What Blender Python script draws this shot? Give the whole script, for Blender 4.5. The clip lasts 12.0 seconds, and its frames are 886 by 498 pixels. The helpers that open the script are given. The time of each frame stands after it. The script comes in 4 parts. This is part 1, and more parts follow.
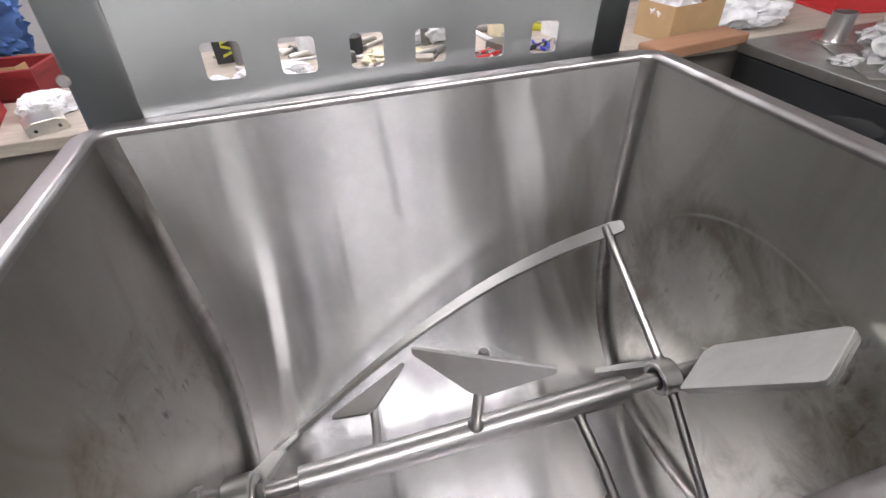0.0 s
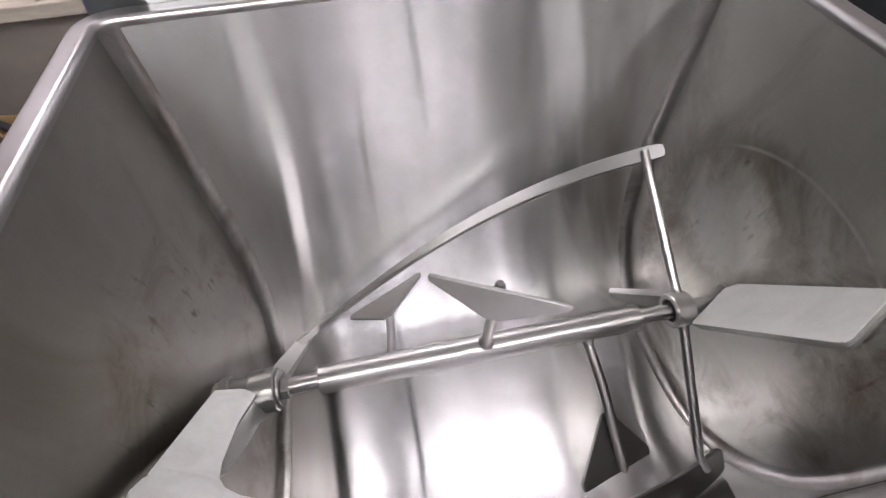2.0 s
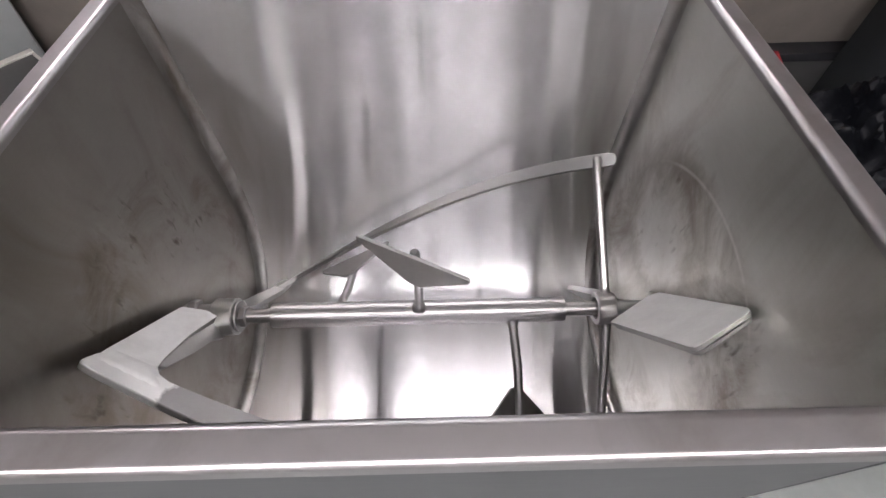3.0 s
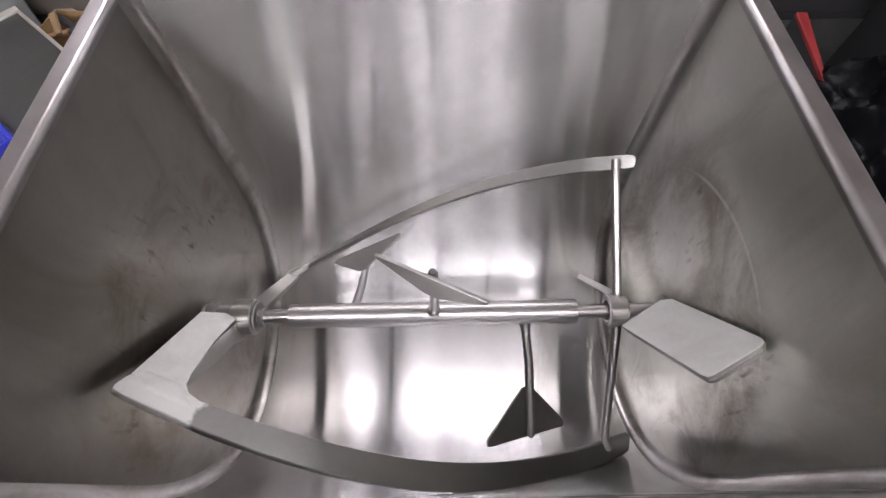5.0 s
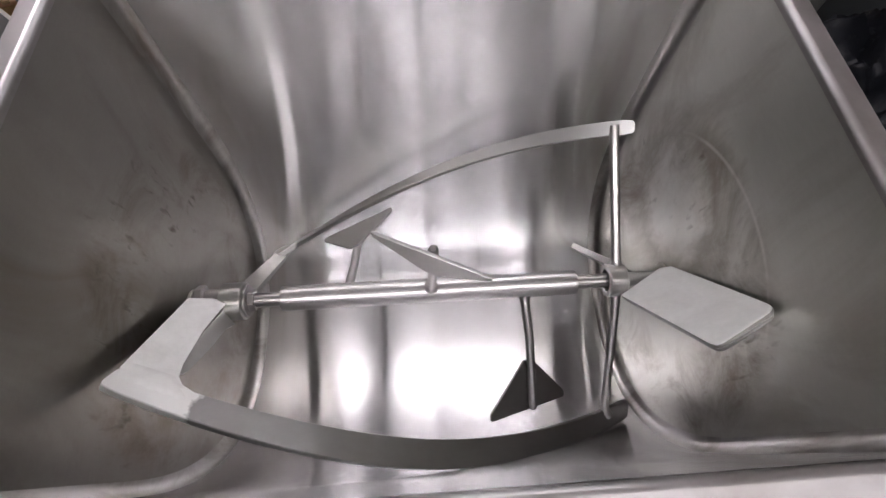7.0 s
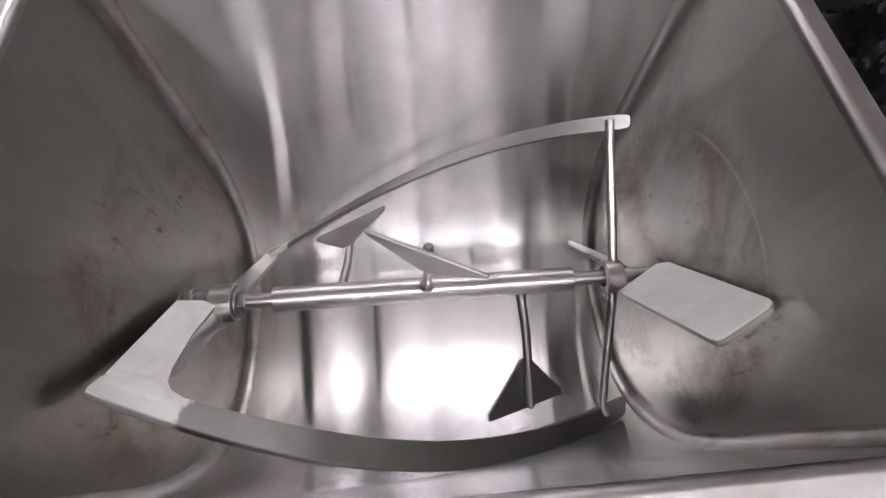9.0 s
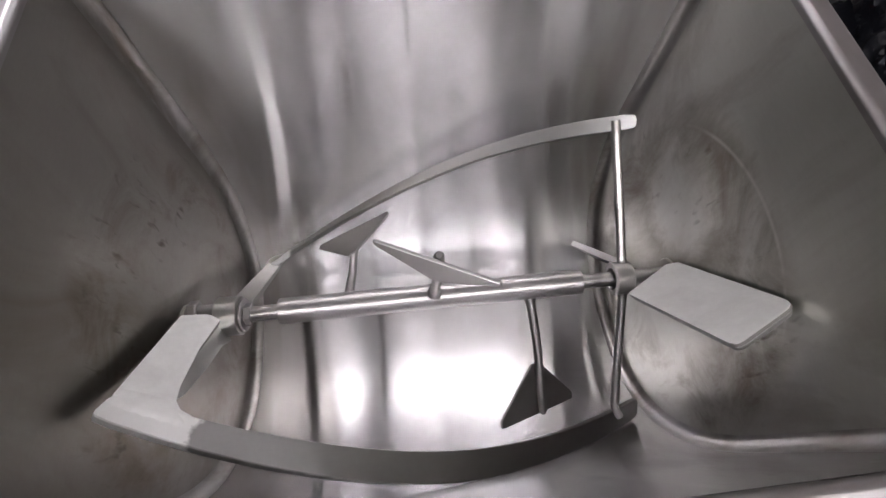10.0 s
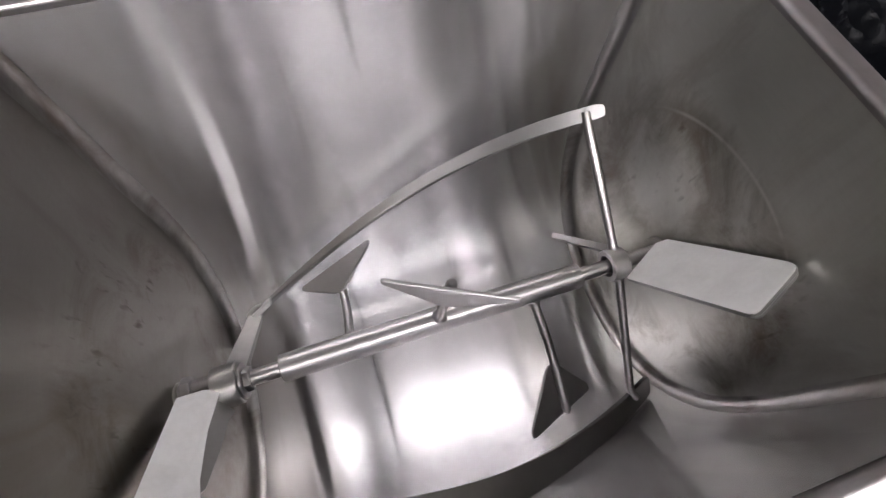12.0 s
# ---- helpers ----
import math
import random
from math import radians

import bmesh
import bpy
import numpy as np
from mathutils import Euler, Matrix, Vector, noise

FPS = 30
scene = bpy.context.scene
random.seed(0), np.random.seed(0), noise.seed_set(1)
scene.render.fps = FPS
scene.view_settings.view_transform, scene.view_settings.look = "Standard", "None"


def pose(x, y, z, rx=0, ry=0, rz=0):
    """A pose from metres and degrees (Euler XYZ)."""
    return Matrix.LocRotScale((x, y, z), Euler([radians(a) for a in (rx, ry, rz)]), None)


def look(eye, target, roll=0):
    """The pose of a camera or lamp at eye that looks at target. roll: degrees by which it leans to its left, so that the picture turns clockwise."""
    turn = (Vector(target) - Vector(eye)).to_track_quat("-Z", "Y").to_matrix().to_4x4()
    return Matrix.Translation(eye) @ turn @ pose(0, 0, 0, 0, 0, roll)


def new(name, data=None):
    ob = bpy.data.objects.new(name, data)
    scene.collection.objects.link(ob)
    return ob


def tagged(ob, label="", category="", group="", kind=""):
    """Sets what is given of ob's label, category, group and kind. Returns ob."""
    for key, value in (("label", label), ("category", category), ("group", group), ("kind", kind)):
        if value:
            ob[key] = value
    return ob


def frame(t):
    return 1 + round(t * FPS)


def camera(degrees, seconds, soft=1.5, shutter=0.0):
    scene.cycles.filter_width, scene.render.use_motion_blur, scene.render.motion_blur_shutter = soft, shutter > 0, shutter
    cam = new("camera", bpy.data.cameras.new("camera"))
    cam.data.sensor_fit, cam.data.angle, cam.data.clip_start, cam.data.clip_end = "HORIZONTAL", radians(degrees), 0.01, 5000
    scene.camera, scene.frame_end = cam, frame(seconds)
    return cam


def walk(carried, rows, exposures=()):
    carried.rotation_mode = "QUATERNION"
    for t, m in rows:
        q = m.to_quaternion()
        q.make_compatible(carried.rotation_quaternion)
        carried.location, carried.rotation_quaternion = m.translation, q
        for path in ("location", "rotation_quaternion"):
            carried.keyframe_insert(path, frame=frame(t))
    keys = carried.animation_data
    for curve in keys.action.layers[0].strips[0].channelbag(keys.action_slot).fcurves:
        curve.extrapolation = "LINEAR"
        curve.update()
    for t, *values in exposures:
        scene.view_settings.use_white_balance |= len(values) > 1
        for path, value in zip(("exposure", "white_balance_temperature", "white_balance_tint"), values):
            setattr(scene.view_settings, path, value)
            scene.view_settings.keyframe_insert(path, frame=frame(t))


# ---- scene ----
cam = camera(88.5, 12.0)
PATH = [
    (0, (-0.114, -0.341, 1.488), (0.258, 1.159, 0.219), -3.1),
    (0.5, (-0.068, -0.298, 1.47), (0.299, 1.082, 0.069), -7.2),
    (1, (-0.072, -0.261, 1.46), (0.288, 0.998, -0.051), -7.0),
    (1.5, (-0.118, -0.255, 1.475), (0.222, 0.983, -0.058), -3.6),
    (2, (-0.103, -0.296, 1.506), (0.088, 0.886, -0.095), -2.7),
    (2.5, (-0.016, -0.355, 1.53), (0.069, 0.812, -0.092), -0.1),
    (3, (0.042, -0.378, 1.558), (0.046, 0.775, -0.076), -1.3),
    (5, (0.021, -0.292, 1.612), (0.015, 0.653, -0.15), -1.5),
    (5.5, (0.015, -0.276, 1.607), (0.021, 0.624, -0.179), -1.2),
    (6, (0.012, -0.27, 1.603), (0.043, 0.591, -0.202), -0.1),
    (6.5, (0.003, -0.272, 1.601), (0.062, 0.57, -0.213), 0.8),
    (7, (-0.003, -0.274, 1.592), (0.067, 0.555, -0.227), 1.2),
    (9, (-0.007, -0.27, 1.58), (0.097, 0.552, -0.24), 2.7),
    (9.5, (-0.017, -0.257, 1.574), (0.104, 0.564, -0.246), 3.4),
    (10, (-0.024, -0.253, 1.575), (0.098, 0.563, -0.247), 2.4),
    (10.5, (-0.032, -0.259, 1.573), (0.112, 0.553, -0.249), 2.7),
    (11, (-0.051, -0.24, 1.572), (0.116, 0.562, -0.252), 1.4),
    (11.5, (-0.089, -0.197, 1.59), (0.146, 0.607, -0.226), 1.3),
    (12, (-0.082, -0.2, 1.566), (0.244, 0.57, -0.252), 4.9),
]
walk(cam, [(t, look(eye, target, roll)) for t, eye, target, roll in PATH],
     exposures=[(0, 0.82, 6500, 7), (0.5, 0.96, 6500, 3), (1, 0.79, 6500, 3), (1.5, 0.83, 6500, 7), (2.5, 0.78, 6500, 10), (3, 0.74, 6500, 10), (5, 0.76, 6500, 10),
                (7, 0.75, 6500, 10), (9, 0.70, 6500, 10), (10, 0.56, 6500, 10), (11, 0.53, 6500, 10), (11.5, 0.44, 6500, 10), (12, 0.50, 6500, 10)])

# ---- light ----
world = bpy.data.worlds.new("world")
world.use_nodes = True
world.node_tree.nodes["Background"].inputs[0].default_value = (0.6, 0.65, 0.7, 1)
world.node_tree.nodes["Background"].inputs[1].default_value = 0.05
scene.world = world

# ---- dimensions ----
AY, AZ = -0.015, 0.856           # shaft axis
XL, XR = -0.397, 0.402           # inner faces of the end walls
R, ZR = 0.2955, 1.256            # trough radius, rim height
FIL = 0.019                      # corner radius
LIP = 0.0265                     # width of the rim flange


# ---- materials ----
def mat(name):
    m = bpy.data.materials.new(name)
    m.use_nodes = True
    nt = m.node_tree
    return m, nt, nt.nodes["Principled BSDF"]


def node(nt, kind, **values):
    n = nt.nodes.new(kind)
    for key, value in values.items():
        n.inputs[key].default_value = value
    return n


def coords(nt, scale, uv=False):
    c = nt.nodes.new("ShaderNodeTexCoord")
    mp = nt.nodes.new("ShaderNodeMapping")
    mp.inputs["Scale"].default_value = scale
    nt.links.new(c.outputs["UV" if uv else "Object"], mp.inputs[0])
    return mp.outputs[0]


def noise_tex(nt, vec, scale, detail=4, rough=0.55, distort=0.0):
    n = node(nt, "ShaderNodeTexNoise", Scale=scale, Detail=detail, Roughness=rough, Distortion=distort)
    nt.links.new(vec, n.inputs["Vector"])
    return n.outputs["Fac"]


def ramp(nt, fac, stops):
    r = nt.nodes.new("ShaderNodeValToRGB")
    el = r.color_ramp.elements
    while len(el) < len(stops):
        el.new(0.5)
    for e, (p, c) in zip(el, stops):
        e.position, e.color = p, (c if len(c) == 4 else (*c, 1))
    nt.links.new(fac, r.inputs[0])
    return r.outputs[0]


def mix(nt, fac, a, b, kind="MIX"):
    n = nt.nodes.new("ShaderNodeMix")
    n.data_type, n.blend_type = "RGBA", kind
    for i, v in ((0, fac), (6, a), (7, b)):
        if isinstance(v, (int, float)):
            n.inputs[i].default_value = v
        elif isinstance(v, tuple):
            n.inputs[i].default_value = (*v, 1) if len(v) == 3 else v
        else:
            nt.links.new(v, n.inputs[i])
    return n.outputs[2]


def bump(nt, bsdf, height, strength, dist):
    b = node(nt, "ShaderNodeBump", Strength=strength, Distance=dist)
    nt.links.new(height, b.inputs["Height"])
    nt.links.new(b.outputs[0], bsdf.inputs["Normal"])
    return b


def g(v):
    return (v, v, v)


def steel(name, base=(0.56, 0.55, 0.54), rough=0.3, spread=0.08, grain=(30, 400, 400), uv=False, aniso=0.0, stain=0.0, stain_scale=9.0, wave=0.0, wave_scale=(1, 9, 1), brush=0.15, spots=0.0):
    """Ground stainless steel: fine grain, uneven polish, smears and stains."""
    m, nt, b = mat(name)
    b.inputs["Metallic"].default_value = 1.0
    v1 = coords(nt, grain, uv)
    v2 = coords(nt, (1, 1, 1))
    fine = noise_tex(nt, v1, 1.0, 3, 0.6)
    broad = noise_tex(nt, v2, 6.0, 5, 0.6, 0.4)
    col = ramp(nt, broad, [(0.3, tuple(c * 0.93 for c in base)), (0.7, tuple(min(1, c * 1.06) for c in base))])
    col = mix(nt, ramp(nt, fine, [(0.35, g(0.0)), (0.65, g(0.03 if uv else 0.10))]), col, tuple(c * 0.75 for c in base))
    if uv:
        for scale, low, high in (((0.15, 8, 1), 0.93, 1.04), ((0.25, 34, 1), 0.97, 1.03)):
            s = noise_tex(nt, coords(nt, scale, True), 1.0, 3, 0.6)
            col = mix(nt, 1.0, col, ramp(nt, s, [(0.40, g(low)), (0.58, g(high))]), "MULTIPLY")
    if stain:
        s = noise_tex(nt, coords(nt, (1, 1, 0.6)), stain_scale, 6, 0.62, 0.9)
        sf = ramp(nt, s, [(0.46, g(0.0)), (0.72, g(stain))])
        col = mix(nt, sf, col, (0.20, 0.165, 0.13))
    if spots:
        s = noise_tex(nt, coords(nt, (1, 1.6, 0.8)), 78.0, 3, 0.5, 0.5)
        area = noise_tex(nt, v2, 7.0, 3, 0.5)
        f = nt.nodes.new("ShaderNodeMath")
        f.operation = "MULTIPLY"
        nt.links.new(ramp(nt, s, [(0.61, g(0.0)), (0.72, g(0.8))]), f.inputs[0])
        nt.links.new(ramp(nt, area, [(0.54, g(0.0)), (0.66, g(spots))]), f.inputs[1])
        col = mix(nt, f.outputs[0], col, (0.13, 0.10, 0.085))
    nt.links.new(col, b.inputs["Base Color"])
    rr = mix(nt, 0.5, ramp(nt, broad, [(0.25, g(rough - spread)), (0.75, g(rough + spread))]), ramp(nt, fine, [(0.3, g(rough - spread * 0.6)), (0.7, g(rough + spread * 0.9))]))
    nt.links.new(rr, b.inputs["Roughness"])
    if aniso:
        b.inputs["Anisotropic"].default_value = aniso
        if uv:
            t = nt.nodes.new("ShaderNodeTangent")
            t.direction_type = "UV_MAP"
            nt.links.new(t.outputs[0], b.inputs["Tangent"])
    bm1 = bump(nt, b, fine, brush, 0.0004)
    if wave:
        w = noise_tex(nt, coords(nt, wave_scale, uv), 1.0, 2, 0.5)
        b2 = node(nt, "ShaderNodeBump", Strength=1.0, Distance=wave)
        nt.links.new(w, b2.inputs["Height"])
        nt.links.new(b2.outputs[0], bm1.inputs["Normal"])
        if uv:
            w3 = noise_tex(nt, coords(nt, (9, 11, 1), True), 1.0, 1, 0.5)
            b3 = node(nt, "ShaderNodeBump", Strength=1.0, Distance=0.00016)
            nt.links.new(w3, b3.inputs["Height"])
            w4 = noise_tex(nt, coords(nt, (0.3, 40, 1), True), 1.0, 1, 0.5)
            b4 = node(nt, "ShaderNodeBump", Strength=1.0, Distance=0.00012)
            nt.links.new(w4, b4.inputs["Height"])
            nt.links.new(b4.outputs[0], b3.inputs["Normal"])
            nt.links.new(b3.outputs[0], b2.inputs["Normal"])
    return m


def plain(name, base, rough=0.6, var=0.2, scale=8.0, bump_s=0.2, bump_d=0.002, metal=0.0, trans=0.0, base2=None, stretch=(1, 1, 1)):
    m, nt, b = mat(name)
    b.inputs["Metallic"].default_value = metal
    v = coords(nt, stretch)
    n1 = noise_tex(nt, v, scale, 6, 0.6, 0.3)
    n2 = noise_tex(nt, v, scale * 9, 4, 0.6)
    dark = base2 or tuple(c * (1 - var) for c in base)
    col = ramp(nt, n1, [(0.3, dark), (0.7, base)])
    col = mix(nt, ramp(nt, n2, [(0.4, g(0.0)), (0.75, g(0.25))]), col, tuple(c * 0.7 for c in base))
    nt.links.new(col, b.inputs["Base Color"])
    nt.links.new(ramp(nt, n1, [(0.3, g(max(0.03, rough - 0.08))), (0.7, g(min(1, rough + 0.08)))]), b.inputs["Roughness"])
    b.inputs["Transmission Weight"].default_value = trans
    bump(nt, b, n2, bump_s, bump_d)
    return m


def glow(name, colour, strength):
    m, nt, b = mat(name)
    b.inputs["Emission Color"].default_value = (*colour, 1)
    b.inputs["Emission Strength"].default_value = strength
    return m


def brushed(m, rough, pull):
    """Long-grained brushing: reflections stay crisp across the grain and are drawn out along it."""
    nt = m.node_tree
    b = nt.nodes["Principled BSDF"]
    gl = nt.nodes.new("ShaderNodeBsdfAnisotropic")
    gl.distribution = "MULTI_GGX"
    gl.inputs["Roughness"].default_value = rough
    gl.inputs["Anisotropy"].default_value = -pull
    for a, c in (("Base Color", "Color"), ("Normal", "Normal"), ("Tangent", "Tangent")):
        nt.links.new(b.inputs[a].links[0].from_socket, gl.inputs[c])
    nt.links.new(gl.outputs[0], nt.nodes["Material Output"].inputs["Surface"])
    return m


STEEL_TROUGH = steel("trough_steel", (0.755, 0.742, 0.756), 0.205, 0.006, (2, 60, 1), True, 1.0, 0.10, 5.0, 0.00025, (0.3, 14, 1), 0.0, 0.45)
brushed(STEEL_TROUGH, 0.20, 0.765)
STEEL_END = steel("end_wall_steel", (0.61, 0.61, 0.568), 0.34, 0.012, (300, 60, 300), False, 0.0, 0.50, 5.5, 0.0022, (3, 4.4, 3.1), 0.0, 0.0)
# left wall: brown film, with its shade also put into the low base colour
STEEL_SMEARED_SHADED = steel("smeared_shaded_steel", (0.37, 0.352, 0.325), 0.32, 0.012, (300, 60, 300), False, 0.0, 0.60, 4.5, 0.0022, (3, 3.5, 4), 0.0, 0.0)
STEEL_WELD = steel("ground_weld_steel", (0.52, 0.505, 0.495), 0.288, 0.006, (30, 30, 60), False, 0.0, 0.75, 11.0, 0.0, (1, 1, 1), 0.0)
STEEL_RIM = steel("rim_steel", (0.46, 0.435, 0.44), 0.315, 0.01, (30, 30, 200), False, 0.0, 0.42, 7.0, 0.0, (6, 6, 6), 0.0)
STEEL_OUT = steel("outer_steel", (0.15, 0.15, 0.16), 0.33, 0.03, (20, 20, 300), False, 0.0, 0.10, 5.0, 0.001, (3, 3, 3), 0.05)
STEEL_ROD = steel("rod_steel", (0.42, 0.405, 0.402), 0.32, 0.004, (20, 30, 30), False, 0.0, 0.06, 30.0, 0.0, (1, 1, 1), 0.0)
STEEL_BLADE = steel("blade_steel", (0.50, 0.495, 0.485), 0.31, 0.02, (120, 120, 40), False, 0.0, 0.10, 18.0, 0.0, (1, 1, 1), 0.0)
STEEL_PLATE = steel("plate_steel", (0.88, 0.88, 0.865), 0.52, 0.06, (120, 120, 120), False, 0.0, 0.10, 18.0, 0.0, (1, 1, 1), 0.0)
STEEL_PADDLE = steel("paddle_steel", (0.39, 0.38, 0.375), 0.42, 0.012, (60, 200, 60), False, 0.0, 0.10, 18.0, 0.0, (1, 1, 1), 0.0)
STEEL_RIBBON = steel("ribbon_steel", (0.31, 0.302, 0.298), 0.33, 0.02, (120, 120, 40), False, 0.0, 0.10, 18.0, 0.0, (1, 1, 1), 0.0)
STEEL_EDGE_DIM = steel("dimmed_edge_steel", (0.38, 0.37, 0.36), 0.50, 0.02, (60, 60, 60), False, 0.0, 0.15, 18.0, 0.0, (1, 1, 1), 0.0)
STEEL_LID = steel("lid_steel", (0.43, 0.448, 0.453), 0.36, 0.05, (8, 60, 2), False, 0.0, 0.08, 4.0, 0.0015, (3, 3, 2), 0.0)


def scrape_marks(m, scratch=1.0, scoured=None):
    """Curved scratches, smears and a scoured patch that the blades left on an end wall, round the shaft."""
    nt = m.node_tree
    b = nt.nodes["Principled BSDF"]
    c = nt.nodes.new("ShaderNodeTexCoord")
    sub = nt.nodes.new("ShaderNodeVectorMath")
    sub.operation, sub.inputs[1].default_value = "SUBTRACT", (0, AY, AZ)
    flat = nt.nodes.new("ShaderNodeVectorMath")
    flat.operation, flat.inputs[1].default_value = "MULTIPLY", (0, 1, 1)
    ln = nt.nodes.new("ShaderNodeVectorMath")
    ln.operation = "LENGTH"
    nt.links.new(c.outputs["Object"], sub.inputs[0])
    nt.links.new(sub.outputs[0], flat.inputs[0])
    nt.links.new(flat.outputs[0], ln.inputs[0])
    worn = noise_tex(nt, c.outputs["Object"], 11.0, 3, 0.6)
    old = b.inputs["Base Color"].links[0].from_socket
    oldr = b.inputs["Roughness"].links[0].from_socket
    ring = ramp(nt, ln.outputs["Value"], [(0.2456, g(0.0)), (0.2463, g(1.0)), (0.2470, g(0.0))])
    gate = ramp(nt, worn, [(0.42, g(0.1 * scratch)), (0.56, g(0.8 * scratch))])
    sep = nt.nodes.new("ShaderNodeSeparateXYZ")
    nt.links.new(sub.outputs[0], sep.inputs[0])
    gate = mix(nt, 1.0, gate, ramp(nt, sep.outputs["Z"], [(0.17, g(0.0)), (0.21, g(1.0))]), "MULTIPLY")
    f = mix(nt, 1.0, ring, gate, "MULTIPLY")
    zone = ramp(nt, ln.outputs["Value"], [(0.10, g(0.0)), (0.17, g(0.9)), (0.24, g(1.0)), (0.27, g(0.0))])
    cloud = ramp(nt, noise_tex(nt, c.outputs["Object"], 9.0, 7, 0.68, 0.6), [(0.44, g(0.0)), (0.66, g(0.75))])
    dirt = mix(nt, 1.0, zone, cloud, "MULTIPLY")
    old = mix(nt, dirt, old, (0.17, 0.135, 0.10))
    # small smears on the upper half, where the product splashes
    upper = ramp(nt, sep.outputs["Z"], [(0.0, g(0.0)), (0.06, g(1.0))])
    reach = ramp(nt, ln.outputs["Value"], [(0.08, g(0.0)), (0.12, g(1.0)), (0.22, g(1.0)), (0.29, g(0.0))])
    dash = ramp(nt, noise_tex(nt, coords(nt, (1, 1.9, 0.8)), 40.0, 2, 0.5, 0.35), [(0.585, g(0.0)), (0.74, g(0.75))])
    cluster = ramp(nt, noise_tex(nt, c.outputs["Object"], 15.0, 2, 0.5), [(0.47, g(0.0)), (0.58, g(1.0))])
    smear = mix(nt, 1.0, mix(nt, 1.0, upper, reach, "MULTIPLY"), mix(nt, 1.0, dash, cluster, "MULTIPLY"), "MULTIPLY")
    old = mix(nt, smear, old, (0.10, 0.08, 0.065))
    if scoured:
        away = nt.nodes.new("ShaderNodeVectorMath")
        away.operation, away.inputs[1].default_value = "SUBTRACT", scoured
        squash = nt.nodes.new("ShaderNodeVectorMath")
        squash.operation, squash.inputs[1].default_value = "MULTIPLY", (0, 1, 1)
        dist = nt.nodes.new("ShaderNodeVectorMath")
        dist.operation = "LENGTH"
        nt.links.new(c.outputs["Object"], away.inputs[0])
        nt.links.new(away.outputs[0], squash.inputs[0])
        nt.links.new(squash.outputs[0], dist.inputs[0])
        torn = nt.nodes.new("ShaderNodeMath")
        torn.operation, torn.inputs[1].default_value = "MULTIPLY_ADD", 0.10
        nt.links.new(noise_tex(nt, coords(nt, (1, 1.6, 0.7)), 22.0, 6, 0.65, 0.5), torn.inputs[0])
        nt.links.new(dist.outputs["Value"], torn.inputs[2])
        patch = ramp(nt, torn.outputs[0], [(0.095, g(0.42)), (0.185, g(0.0))])
        brown = ramp(nt, torn.outputs[0], [(0.12, g(0.0)), (0.16, g(0.5)), (0.215, g(0.0))])
        old = mix(nt, patch, old, (0.60, 0.605, 0.575))
        old = mix(nt, brown, old, (0.20, 0.165, 0.125))
        oldr = mix(nt, patch, oldr, g(0.46))
    nt.links.new(mix(nt, f, old, (0.85, 0.83, 0.80)), b.inputs["Base Color"])
    nt.links.new(mix(nt, f, oldr, (0.4, 0.4, 0.4)), b.inputs["Roughness"])


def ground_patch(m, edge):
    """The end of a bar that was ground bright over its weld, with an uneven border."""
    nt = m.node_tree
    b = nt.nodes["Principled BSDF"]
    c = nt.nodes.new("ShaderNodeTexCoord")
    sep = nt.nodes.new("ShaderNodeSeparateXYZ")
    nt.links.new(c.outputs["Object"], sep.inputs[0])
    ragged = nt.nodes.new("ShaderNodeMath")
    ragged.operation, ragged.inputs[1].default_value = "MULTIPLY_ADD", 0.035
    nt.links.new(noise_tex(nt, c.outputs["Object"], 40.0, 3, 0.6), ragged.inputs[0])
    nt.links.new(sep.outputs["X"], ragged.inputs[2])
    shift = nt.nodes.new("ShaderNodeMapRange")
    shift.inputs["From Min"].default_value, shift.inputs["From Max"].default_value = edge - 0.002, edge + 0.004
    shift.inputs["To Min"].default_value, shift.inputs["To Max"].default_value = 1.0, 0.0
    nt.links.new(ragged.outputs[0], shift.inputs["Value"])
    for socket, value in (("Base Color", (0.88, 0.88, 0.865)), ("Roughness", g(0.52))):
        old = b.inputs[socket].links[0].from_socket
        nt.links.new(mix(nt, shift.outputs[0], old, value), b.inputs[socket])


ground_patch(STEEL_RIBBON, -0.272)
scrape_marks(STEEL_END, 0.9, (0, 0.075, 0.955))
scrape_marks(STEEL_SMEARED_SHADED, 0.0)


# ---- building helpers ----
def part(name, bm, material, parent=None, label="", smooth=False, keep=35):
    me = bpy.data.meshes.new(name)
    bm.normal_update()
    if smooth:
        for f in bm.faces:
            f.smooth = True
        for e in bm.edges:
            if len(e.link_faces) == 2 and e.calc_face_angle(0) > radians(keep):
                e.smooth = False
    bm.to_mesh(me)
    bm.free()
    me.materials.append(material)
    ob = new(name, me)
    if parent is not None:
        ob.parent = parent
    if label:
        tagged(ob, label)
    return ob


def base_at(name, x, y, z, rz=0, label="", category="", group="", kind=""):
    ob = new(name)
    ob.empty_display_size = 0.05
    ob.matrix_basis = pose(x, y, z, 0, 0, rz)
    return tagged(ob, label, category, group, kind)


